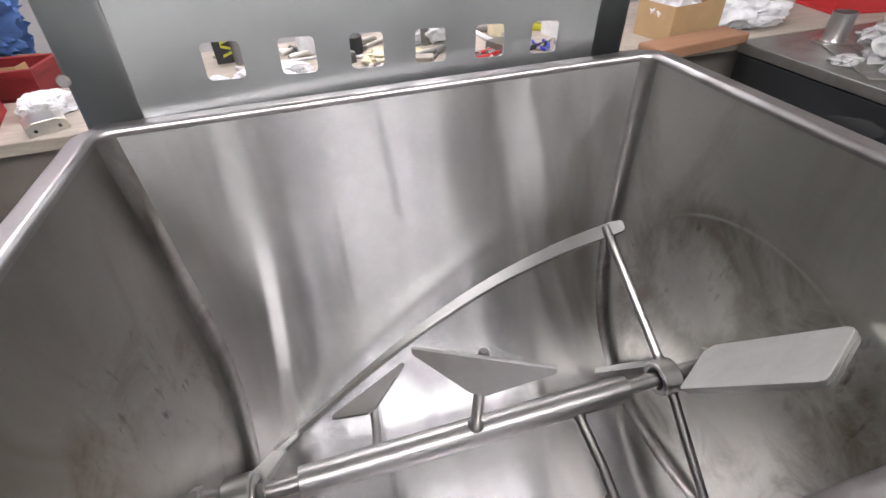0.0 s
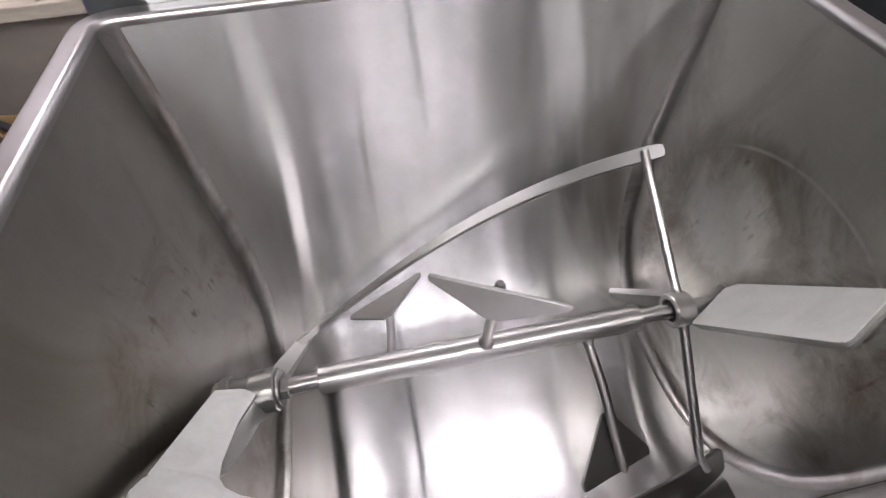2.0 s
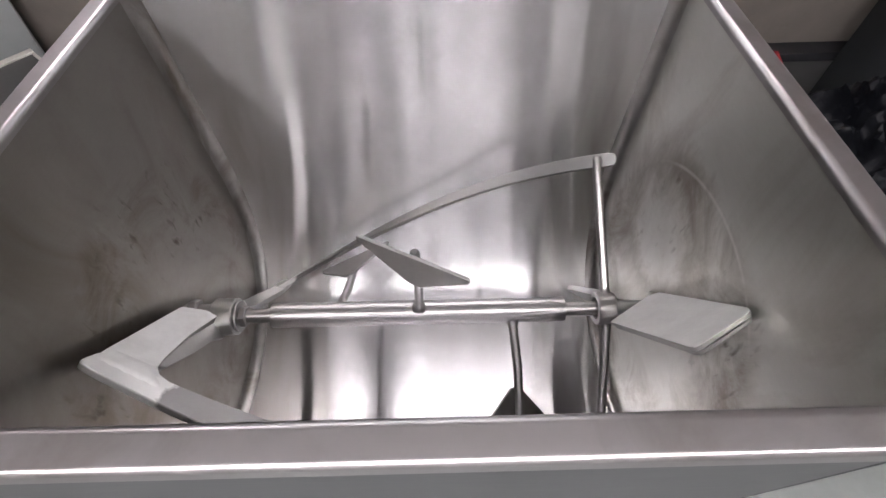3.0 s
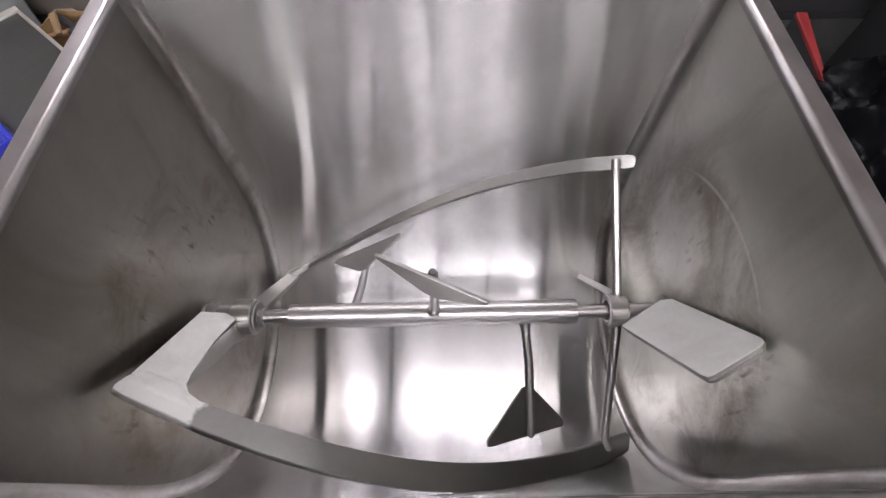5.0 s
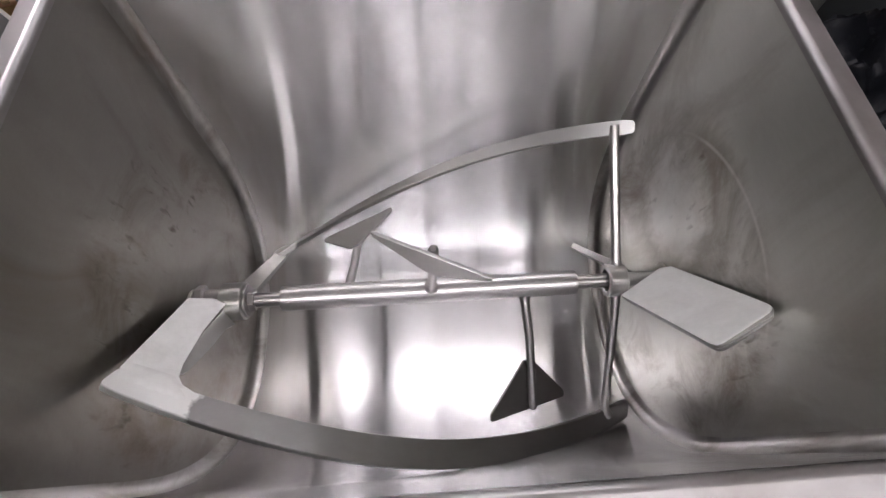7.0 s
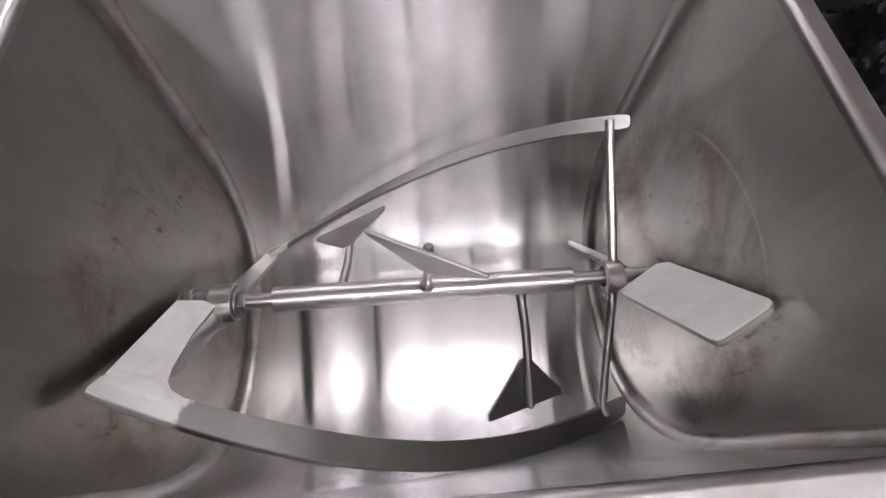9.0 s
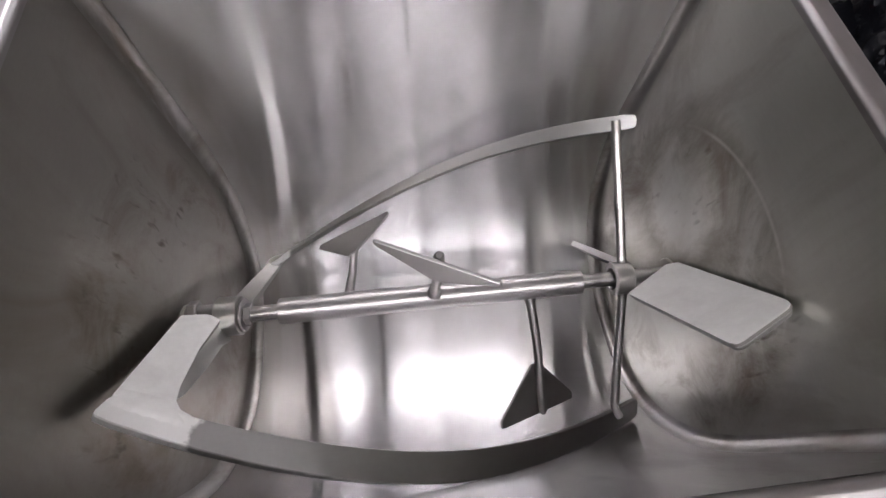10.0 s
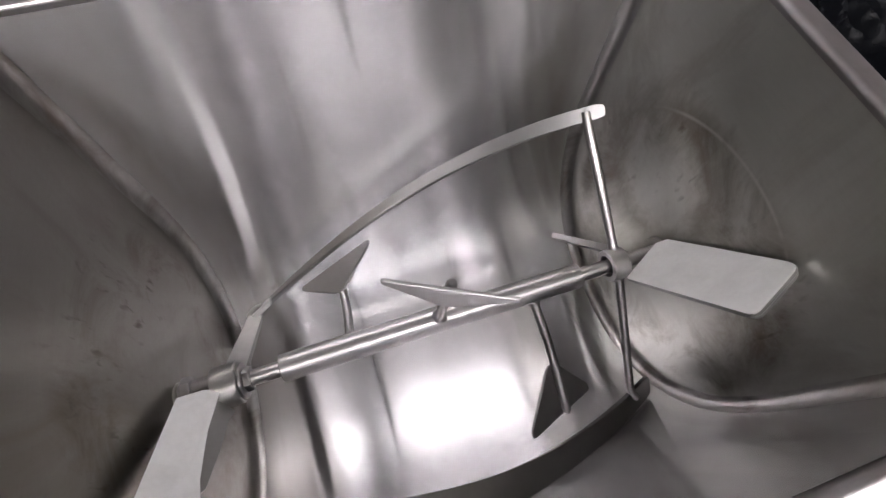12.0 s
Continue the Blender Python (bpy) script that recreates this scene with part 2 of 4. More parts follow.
def add_box(bm, lo, hi, bev=0.0, m=None):
    lo, hi = Vector(lo), Vector(hi)
    mm = Matrix.LocRotScale((lo + hi) / 2, None, hi - lo)
    r = bmesh.ops.create_cube(bm, size=1.0, matrix=mm)
    if bev:
        es = list({e for v in r["verts"] for e in v.link_edges})
        r2 = bmesh.ops.bevel(bm, geom=es, offset=bev, segments=2, profile=0.5, affect="EDGES")
        vs = {v for f in r2["faces"] for v in f.verts}
        stack = list(vs)
        while stack:
            v = stack.pop()
            for e in v.link_edges:
                o = e.other_vert(v)
                if o not in vs:
                    vs.add(o)
                    stack.append(o)
        r = {"verts": list(vs)}
    if m is not None:
        bmesh.ops.transform(bm, matrix=m, verts=r["verts"])
    return r["verts"]


def sweep(bm, rings, closed=True, caps=True):
    """Joins rings of points (lists of equal length) into a tube."""
    made = [[bm.verts.new(p) for p in ring] for ring in rings]
    n = len(made[0])
    for a, b in zip(made, made[1:]):
        for i in range(n if closed else n - 1):
            j = (i + 1) % n
            bm.faces.new((a[i], a[j], b[j], b[i]))
    if caps:
        bm.faces.new(list(reversed(made[0])))
        bm.faces.new(made[-1])
    return made


def circle(c, axis, r, n=20, ref=None):
    axis = Vector(axis).normalized()
    u = axis.orthogonal().normalized() if ref is None else Vector(ref)
    w = axis.cross(u)
    return [Vector(c) + r * (math.cos(2 * math.pi * i / n) * u + math.sin(2 * math.pi * i / n) * w) for i in range(n)]


def lathe(bm, axis, profile, n=28, origin=(0, 0, 0)):
    """profile: (distance along axis, radius), both ends closed."""
    axis, o = Vector(axis).normalized(), Vector(origin)
    ref = axis.orthogonal().normalized()
    sweep(bm, [circle(o + axis * d, axis, max(r, 1e-4), n, ref) for d, r in profile])


def tube(bm, points, radii, n=14):
    """A round bar along a bent line."""
    pts = [Vector(p) for p in points]
    ref, rings = None, []
    for i, p in enumerate(pts):
        t = (pts[min(i + 1, len(pts) - 1)] - pts[max(i - 1, 0)]).normalized()
        ref = t.orthogonal().normalized() if ref is None else (ref - t * ref.dot(t)).normalized()
        w = t.cross(ref)
        r = radii if isinstance(radii, (int, float)) else radii[i]
        rings.append([p + r * (math.cos(2 * math.pi * k / n) * ref + math.sin(2 * math.pi * k / n) * w) for k in range(n)])
    sweep(bm, rings)


def rounded(pts, r, seg=5):
    """A polygon with rounded corners; r may differ from corner to corner."""
    out = []
    n = len(pts)
    for i in range(n):
        a, b, c = Vector(pts[i - 1]), Vector(pts[i]), Vector(pts[(i + 1) % n])
        rr = r if isinstance(r, (int, float)) else r[i]
        if rr <= 0:
            out.append(b)
            continue
        u, v = (a - b), (c - b)
        ang = u.angle(v)
        d = min(rr / math.tan(ang / 2), 0.48 * u.length, 0.48 * v.length)
        p, q = b + u.normalized() * d, b + v.normalized() * d
        for k in range(seg + 1):
            t = k / seg
            out.append((1 - t) ** 2 * p + 2 * t * (1 - t) * b + t * t * q)
    return out


def slab(bm, outline, thick, o, u, w, edge=0.0012, root=0.0, reach=0.1):
    """A flat plate: outline in (u, w) from the origin o, with softened edges."""
    o, u, w = Vector(o), Vector(u).normalized(), Vector(w).normalized()
    nrm = u.cross(w).normalized()
    c = sum((Vector(p) for p in outline), Vector((0, 0))) / len(outline)

    def ring(h, inset):
        res = []
        for p in outline:
            p = Vector(p)
            q = p + (c - p).normalized() * inset
            grow = 1 + root * max(0.0, 1 - max(0.0, q.y) / reach) if root else 1
            res.append(o + u * q.x + w * q.y + nrm * h * grow)
        return res
    h = thick / 2
    sweep(bm, [ring(-h, edge), ring(-h + edge, 0), ring(h - edge, 0), ring(h, edge)])


# ---- mixing tank ----
tank = base_at("mixing_tank", 0, 0, 0.0, 0, "open U-shaped brushed stainless steel mixing tank with rolled rim", "mixer tank")


ZC, BULGE = 0.95, 2.42            # where the flat sides begin to curve, and how full the curve is


def section(off, nw=10, na=52):
    """The U of the trough, moved inwards by off: back rim, down, round and up to the front rim."""
    rr, top, drop = R - off, ZR - 0.0095, ZC - (AZ - R) - off
    pts = [(rr, top + (ZC - top) * i / nw) for i in range(nw)]
    for i in range(na + 1):
        c, d = math.cos(math.pi * i / na), math.sin(math.pi * i / na)
        pts.append((rr * math.copysign(abs(c) ** (2 / BULGE), c), ZC - drop * abs(d) ** (2 / BULGE)))
    pts += [(-rr, ZC + (top - ZC) * (i + 1) / nw) for i in range(nw)]
    return pts


def grid_mesh(name, rows, material, parent, uvs=None, thick=0.003, flip=False, smooth=True):
    me = bpy.data.meshes.new(name)
    n = len(rows[0])
    verts = [tuple(p) for row in rows for p in row]
    faces = []
    for i in range(len(rows) - 1):
        for j in range(n - 1):
            q = (i * n + j, i * n + j + 1, (i + 1) * n + j + 1, (i + 1) * n + j)
            faces.append(tuple(reversed(q)) if flip else q)
    me.from_pydata(verts, [], faces)
    if uvs:
        layer = me.uv_layers.new(name="UVMap")
        flat = [uv for row in uvs for uv in row]
        for loop in me.loops:
            layer.data[loop.index].uv = flat[loop.vertex_index]
    me.polygons.foreach_set("use_smooth", [smooth] * len(me.polygons))
    me.materials.append(material)
    ob = new(name, me)
    ob.parent = parent
    if thick:
        s = ob.modifiers.new("solid", "SOLIDIFY")
        s.thickness, s.offset, s.use_rim = thick, -1, False
    return ob


def trough():
    stations = []
    for k in range(9):
        a = math.pi / 2 * k / 8
        stations.append((XL + FIL - FIL * math.cos(a), FIL * (1 - math.sin(a))))
    inner = 24
    for k in range(1, inner):
        stations.append((XL + FIL + (XR - XL - 2 * FIL) * k / inner, 0.0))
    for k in range(9):
        a = math.pi / 2 * (1 - k / 8)
        stations.append((XR - FIL + FIL * math.cos(a), FIL * (1 - math.sin(a))))
    rows, uvs = [], []
    for x, off in stations:
        sec = section(off)
        run, length = [0.0], 0.0
        for a, b in zip(sec, sec[1:]):
            length += math.hypot(b[0] - a[0], b[1] - a[1])
            run.append(length)
        row = []
        for (y, z), d in zip(sec, run):
            # the hand-rolled sheet is not quite true
            e = 0.0012 * noise.noise(Vector((x * 7, d * 2.5, 3.1))) if off == 0 and 0.05 < d < length - 0.05 else 0.0
            nrm = Vector((0, -y, max(0.0, AZ - z)))
            nrm.normalize()
            row.append(Vector((x, y, z)) + nrm * e)
        rows.append(row)
        uvs.append([(d, x) for d in run])
    ob = grid_mesh("trough", rows, STEEL_TROUGH, tank, uvs, 0.003, flip=False)
    # the corners are ground welds
    ob.data.materials.append(STEEL_WELD)
    across = len(rows[0]) - 1
    for p in ob.data.polygons:
        k = p.index // across
        p.material_index = int(k < 8 or k >= len(stations) - 9)
    return ob


tagged(trough(), "brushed steel trough with upright streaks")


def end_wall(x, inward, label):
    sec = section(FIL)
    bm = bmesh.new()
    half = len(sec) // 2
    rows = 26
    grid = []
    # strips from the back side to the front side, so that the wall can be slightly uneven
    for i in range(half + 1):
        (y0, z0), (y1, z1) = sec[i], sec[len(sec) - 1 - i]
        grid.append([bm.verts.new((x - inward * 0.0 + 0.0009 * noise.noise(Vector((t / rows * 4, z0 * 6, x))) * (0 < t < rows) * (0 < i < half),
                                   y0 + (y1 - y0) * t / rows, z0)) for t in range(rows + 1)] if i < half else None)
    bottom = bm.verts.new((x, 0, AZ - (R - FIL)))
    for i in range(half - 1):
        for t in range(rows):
            q = [grid[i][t], grid[i][t + 1], grid[i + 1][t + 1], grid[i + 1][t]]
            bm.faces.new(q if inward > 0 else list(reversed(q)))
    for t in range(rows):
        q = [grid[half - 1][t], grid[half - 1][t + 1], bottom]
        bm.faces.new(q if inward > 0 else list(reversed(q)))
    ob = part("end_wall", bm, STEEL_SMEARED_SHADED if x < 0 else STEEL_END, tank, label, smooth=True)
    s = ob.modifiers.new("solid", "SOLIDIFY")
    s.thickness, s.offset, s.use_rim = 0.003, -1, False
    return ob


end_wall(XL, 1, "smeared steel end wall with dark streaks, base colour darkened for shade")
end_wall(XR, -1, "stained steel end wall with curved scratch")


def rim():
    """Rolled edge: a small round, a flat flange and a turned-down skirt, all round the opening."""
    prof = [(0.0, -0.012)]
    rr = 0.007
    for k in range(7):
        a = math.pi / 2 * k / 6
        prof.append((rr - rr * math.cos(a), -rr + rr * math.sin(a) + 0.001))
    prof += [(rr + 0.0012, 0.0009), (LIP * 0.6, 0.0005), (LIP - 0.0012, 0.0)]
    for k in range(1, 8):
        a = math.pi / 2 * k / 7
        prof.append((LIP - 0.0012 + 0.0055 * math.sin(a), -0.0055 + 0.0055 * math.cos(a)))
    prof += [(LIP + 0.0043, -0.022), (LIP + 0.001, -0.024), (LIP - 0.002, -0.02)]
    # inner outline of the opening in plan, corners rounded
    path = []
    for cx, cy, a0 in ((XR - FIL, R - FIL, 0), (XL + FIL, R - FIL, 90), (XL + FIL, -R + FIL, 180), (XR - FIL, -R + FIL, 270)):
        for k in range(9):
            a = radians(a0 + 90 * k / 8)
            path.append((cx, cy, math.cos(a), math.sin(a)))
    full = []
    n = len(path)
    for i in range(n):
        full.append(path[i])
        if i % 9 == 8:
            a, b = path[i], path[(i + 1) % n]
            for k in range(1, 12):
                t = k / 12
                full.append((a[0] + (b[0] - a[0]) * t, a[1] + (b[1] - a[1]) * t, a[2], a[3]))
    bm = bmesh.new()
    rings = []
    for i, (cx, cy, dx, dy) in enumerate(full):
        wob = 0.0004 * noise.noise(Vector((cx * 9, cy * 9, 0.5)))
        rings.append([Vector((cx + dx * (FIL + 0.0005 + d), cy + dy * (FIL + 0.0005 + d), ZR + h + wob)) for d, h in prof])
    rings.append(rings[0])
    sweep(bm, rings, closed=False, caps=False)
    bmesh.ops.remove_doubles(bm, verts=bm.verts, dist=1e-5)
    bmesh.ops.recalc_face_normals(bm, faces=bm.faces)
    return part("rim", bm, STEEL_RIM, tank, "polished rolled steel rim", smooth=True)


rim()


def outer_panel(lo, hi, label):
    bm = bmesh.new()
    add_box(bm, lo, hi, 0.002)
    return part("outer_panel", bm, STEEL_OUT, tank, label)


outer_panel((XL - 0.012, -R - 0.016, 0.30), (XR + 0.012, -R - 0.008, ZR - 0.016), "grey steel front panel")
outer_panel((XL - 0.012, R + 0.008, 0.30), (XR + 0.012, R + 0.016, ZR - 0.016), "grey steel back panel")
outer_panel((XL - 0.020, -R - 0.016, 0.30), (XL - 0.013, R + 0.016, ZR - 0.016), "grey steel side panel")
outer_panel((XR + 0.013, -R - 0.016, 0.30), (XR + 0.020, R + 0.016, ZR - 0.016), "grey steel side panel")
for sx in (XL + 0.03, XR - 0.03):
    for sy in (-R + 0.02, R - 0.02):
        bm = bmesh.new()
        add_box(bm, (sx - 0.025, sy - 0.025, 0.0), (sx + 0.025, sy + 0.025, 0.32), 0.004)
        part("leg", bm, STEEL_OUT, tank)

for x, d in ((XL, 1), (XR, -1)):
    bm = bmesh.new()
    lathe(bm, (d, 0, 0), [(-0.002, 0.026), (0.003, 0.026), (0.005, 0.024), (0.005, 0.0125)], 32, (x, AY, AZ))
    part("shaft_seal", bm, STEEL_END, tank, "steel shaft collar on the end wall", smooth=True)

# ---- agitator ----
agitator = base_at("agitator", 0, AY, AZ + 0.001, 0, "stainless steel ribbon and paddle agitator on a horizontal shaft", "agitator")

agitator.matrix_basis = pose(0, AY, AZ + 0.001, 0, 0.35, 0)


def er(phi):
    a = radians(phi)
    return Vector((0, math.cos(a), math.sin(a)))


def ep(phi):
    a = radians(phi)
    return Vector((0, -math.sin(a), math.cos(a)))


X = Vector((1, 0, 0))


def lathe_part(name, profile, n=28, mat_=None, label="", parent=None):
    bm = bmesh.new()
    lathe(bm, X, profile, n)
    return part(name, bm, mat_ or STEEL_ROD, parent or agitator, label, smooth=True)


SL, SR = -0.250, 0.248
lathe_part("shaft", [(XL + 0.004, 0.0122), (XR - 0.004, 0.0122)], 24, None, "slim polished shaft")
lathe_part("sleeve", [(SL, 0.0125), (SL, 0.0200), (SL + 0.0012, 0.0210), (-0.1, 0.0210), (0.1, 0.0210), (SR - 0.0012, 0.0210), (SR, 0.0200), (SR, 0.0125)], 36, None, "thick steel sleeve tube")
lathe_part("hub", [(-0.346, 0.014), (-0.346, 0.0295), (-0.344, 0.0315), (-0.311, 0.0315), (-0.309, 0.0295), (-0.309, 0.014)], 36, STEEL_BLADE, "ground steel hub")
lathe_part("hub", [(0.325, 0.0124), (0.325, 0.0182), (0.3035, 0.0182), (0.302, 0.0194), (0.302, 0.0265), (0.304, 0.028), (0.331, 0.028), (0.333, 0.0265), (0.333, 0.0135)], 36, None, "welded steel hub ring")
lathe_part("washer", [(-0.3085, 0.012), (-0.3085, 0.0262), (-0.3075, 0.027), (-0.3055, 0.027), (-0.3045, 0.0262), (-0.3045, 0.012)], 32)


def hex_nut(x, r, w, oy=0.0, oz=0.0):
    bm = bmesh.new()
    rings = []
    for d, s in ((0, 0.93), (w * 0.14, 1.0), (w * 0.86, 1.0), (w, 0.93)):
        rings.append([Vector((x + d, oy + r * s * math.cos(radians(60 * k + 12)), oz + r * s * math.sin(radians(60 * k + 12)))) for k in range(6)])
    sweep(bm, rings)
    return part("nut", bm, STEEL_ROD, agitator, "hexagonal steel nut")


hex_nut(-0.3045, 0.0185, 0.011)
hex_nut(-0.3860, 0.0195, 0.014, 0.007, 0.012)
bm = bmesh.new()
lathe(bm, X, [(-0.3915, 0.0105), (-0.3905, 0.0115), (-0.330, 0.0115)], 20, (0, 0.007, 0.011))
part("end_bolt", bm, STEEL_ROD, agitator, "short threaded end bolt", smooth=True)


def ribbon(phi0, phi1, x0, x1, r0, r1, thick=0.009, drift=0.0, n=48):
    """A flat bar wound round the shaft, standing on edge."""
    bm = bmesh.new()
    rings, bar = [], (r0, r1)
    for i in [0, 0.07, 0.2] + list(range(1, n)) + [n - 0.2, n - 0.07, n]:
        t = i / n
        x, phi = x0 + (x1 - x0) * t, phi0 + (phi1 - phi0) * t
        rm, dr = (bar[0] + bar[1]) / 2, drift * min(1.0, t * 2)
        slope = radians(phi1 - phi0) * rm / (x1 - x0)
        tang = (X + ep(phi) * slope).normalized()
        nrm = tang.cross(er(phi)).normalized()
        h, c = thick / 2, 0.0012
        d = min(i, n - i) * abs(x1 - x0) / n
        cut = 0.008 - math.sqrt(max(0.0, 0.008 ** 2 - max(0.0, 0.008 - d) ** 2))
        r0, r1 = bar[0] + cut, bar[1] - cut
        cross = [(r0 + c, -h), (r1 - c, -h), (r1, -h + c), (r1, h - c), (r1 - c, h), (r0 + c, h), (r0, h - c), (r0, -h + c)]
        rings.append([X * x + er(phi) * (rr + dr) + nrm * hh for rr, hh in cross])
    sweep(bm, rings)
    bmesh.ops.recalc_face_normals(bm, faces=bm.faces)
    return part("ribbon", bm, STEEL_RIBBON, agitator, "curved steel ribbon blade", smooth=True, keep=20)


PH_L, PH_R = 131.2, 215.2
R0, R1 = 0.228, 0.268
ribbon(PH_L - 3.2, PH_R + 4.5, -0.376, 0.356, R0, R1, 0.009, 0.009)
PB_L, PB_R = -49.0, 35.5
ribbon(PB_L, PB_R, -0.332, 0.345, R1 - 0.024, R1)


def arm_plate(phi, x, slope, outline, rounding, thick, label, root=0.0, material=None, sink=0.0):
    bm = bmesh.new()
    w = X * math.cos(radians(slope)) + ep(phi) * math.sin(radians(slope))
    slab(bm, rounded(outline, rounding), thick, X * x + w.cross(er(phi)).normalized() * sink, w, er(phi), 0.0009, root, 0.2)
    bmesh.ops.recalc_face_normals(bm, faces=bm.faces)
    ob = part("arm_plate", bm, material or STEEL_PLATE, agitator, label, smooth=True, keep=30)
    # the broad faces are ground matt; the edges' darker colour mimics their dark reflections
    ob.data.materials.append(STEEL_EDGE_DIM)
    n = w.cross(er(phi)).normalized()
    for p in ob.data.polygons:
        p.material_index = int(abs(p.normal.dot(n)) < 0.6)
    return ob


arm_plate(PH_L + 1.2, -0.341, 28, [(-0.046, 0.050), (-0.018, 0.027), (0.004, 0.024), (0.006, 0.11), (0.016, R0 - 0.040), (0.022, R0 - 0.016), (0.032, R0 - 0.004), (0.048, R0 + 0.001), (-0.039, R0 + 0.001)],
          [0.004, 0.0, 0.0, 0.0, 0.02, 0.01, 0.008, 0.0, 0.0], 0.024, "matt ground steel arm blade", 0.8, None, 0.0077)


def arm_web():
    """Deep edge of the left arm, from the hub out to the ribbon."""
    phi = PH_L + 1.2
    w = X * math.cos(radians(28)) + ep(phi) * math.sin(radians(28))
    down = (ep(phi) + X * 0.55).normalized()
    along = er(phi) + w * 0.075
    bm = bmesh.new()
    slab(bm, rounded([(0.000, 0.028), (0.035, 0.028), (0.026, 0.055), (0.022, 0.12), (0.013, 0.190), (0.000, 0.212)], [0.0, 0.003, 0.02, 0.03, 0.01, 0.0]), 0.006, X * -0.341 - w * 0.0035, down, along, 0.0012)
    bmesh.ops.recalc_face_normals(bm, faces=bm.faces)
    return part("arm_web", bm, STEEL_BLADE, agitator, "polished deep edge of the arm", smooth=True, keep=30)


arm_web()


def weld_blend():
    """The weld between the broad arm and the ribbon, ground into one flowing surface."""
    phi = PH_L + 1.2
    w = X * math.cos(radians(28)) + ep(phi) * math.sin(radians(28))
    n = w.cross(er(phi)).normalized()
    x0, x1, p0, p1 = -0.376, 0.356, PH_L - 3.2, PH_R + 4.5
    rows = []
    for i in range(17):
        v = i / 16
        u = -0.0392 + 0.0602 * v
        p = X * -0.341 + w * u + er(phi) * (R0 - 0.018) - n * 0.0043
        x = -0.3735 + 0.078 * v
        t = (x - x0) / (x1 - x0)
        q_phi = p0 + (p1 - p0) * t
        tang = (X + ep(q_phi) * radians(p1 - p0) * 0.248 / (x1 - x0)).normalized()
        q = X * x + er(q_phi) * (R0 + 0.020 + 0.018 * t) - tang.cross(er(q_phi)).normalized() * 0.0045
        row = []
        for k in range(13):
            f = k / 12
            c = f * f * (3 - 2 * f)
            a, b = p + er(phi) * 0.038 * f, q - er(q_phi) * 0.038 * (1 - f)
            lift = 0.0012 * min(1.0, f * 4, (1 - f) * 4, v * 8, (1 - v) * 8) - 0.0004
            row.append(a * (1 - c) + b * c - n * lift)
        rows.append(row)
    return grid_mesh("weld_blend", rows, STEEL_PLATE, agitator, None, 0.002, False)


tagged(weld_blend(), "ground-smooth weld between arm and ribbon")
arm_plate(PB_L, -0.326, -8, [(-0.017, 0.022), (0.018, 0.022), (0.015, R1 - 0.034), (0.012, R1 - 0.012), (0.006, R1 + 0.003), (-0.013, R1 + 0.003)],
          [0.0, 0.0, 0.008, 0.004, 0.004, 0.009], 0.009, "narrow ground steel arm blade", 0.6, STEEL_BLADE)
bm = bmesh.new()
tube(bm, [X * -0.340 + er(-49.6) * 0.256, X * -0.333 + er(-49) * 0.266, X * -0.323 + er(-48) * 0.270, X * -0.312 + er(-46.6) * 0.266, X * -0.300 + er(-45) * 0.258], [0.007, 0.0115, 0.0125, 0.010, 0.003], 14)
part("weld_knuckle", bm, STEEL_BLADE, agitator, "rounded weld between arm and ribbon", smooth=True, keep=50)
arm_plate(124, 0.362, -32, [(-0.048, 0.026), (0.032, 0.022), (0.044, 0.040), (0.041, R1 + 0.001), (-0.042, R1 + 0.001)],
          [0.006, 0.0, 0.006, 0.016, 0.013], 0.0062, "matt ground steel scraper blade with rounded corners", 0.0, None, -0.0029)
arm_plate(124, 0.362, -32, [(-0.046, 0.028), (0.030, 0.024), (0.042, 0.042), (0.0395, R1 - 0.001), (-0.0405, R1 - 0.001)],
          [0.006, 0.0, 0.006, 0.016, 0.013], 0.0052, "polished backing strip under the scraper blade", 0.0, STEEL_BLADE, 0.0042)
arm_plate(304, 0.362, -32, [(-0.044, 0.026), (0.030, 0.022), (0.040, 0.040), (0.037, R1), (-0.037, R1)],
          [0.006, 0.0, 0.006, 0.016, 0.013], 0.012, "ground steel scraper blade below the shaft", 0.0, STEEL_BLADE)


def spoke(phi, x0, x1, r, bend):
    bm = bmesh.new()
    pts, rad = [], []
    for k in range(5):
        t = k / 4
        pts.append(X * x0 + er(phi) * (0.024 + 0.012 * t))
        rad.append(0.0078 + 0.004 * (1 - t) ** 2)
    for k in range(1, 6):
        t = k / 5
        pts.append(X * (x0 + (x1 - x0) * t) + er(phi) * (0.036 + (r - 0.036) * t))
        rad.append(0.0078)
    for k in range(1, 5):
        t = k / 4
        pts.append(pts[8 if k == 0 else -1] + er(phi) * 0.006 + X * bend * t)
        rad.append(0.0076 - 0.0008 * t)
    tube(bm, pts, rad, 16)
    return part("spoke", bm, STEEL_ROD, agitator, "round steel rod welded to the hub", smooth=True, keep=40)


spoke(35, 0.320, 0.312, 0.236, 0.0)
spoke(212, 0.320, 0.300, 0.226, 0.004)


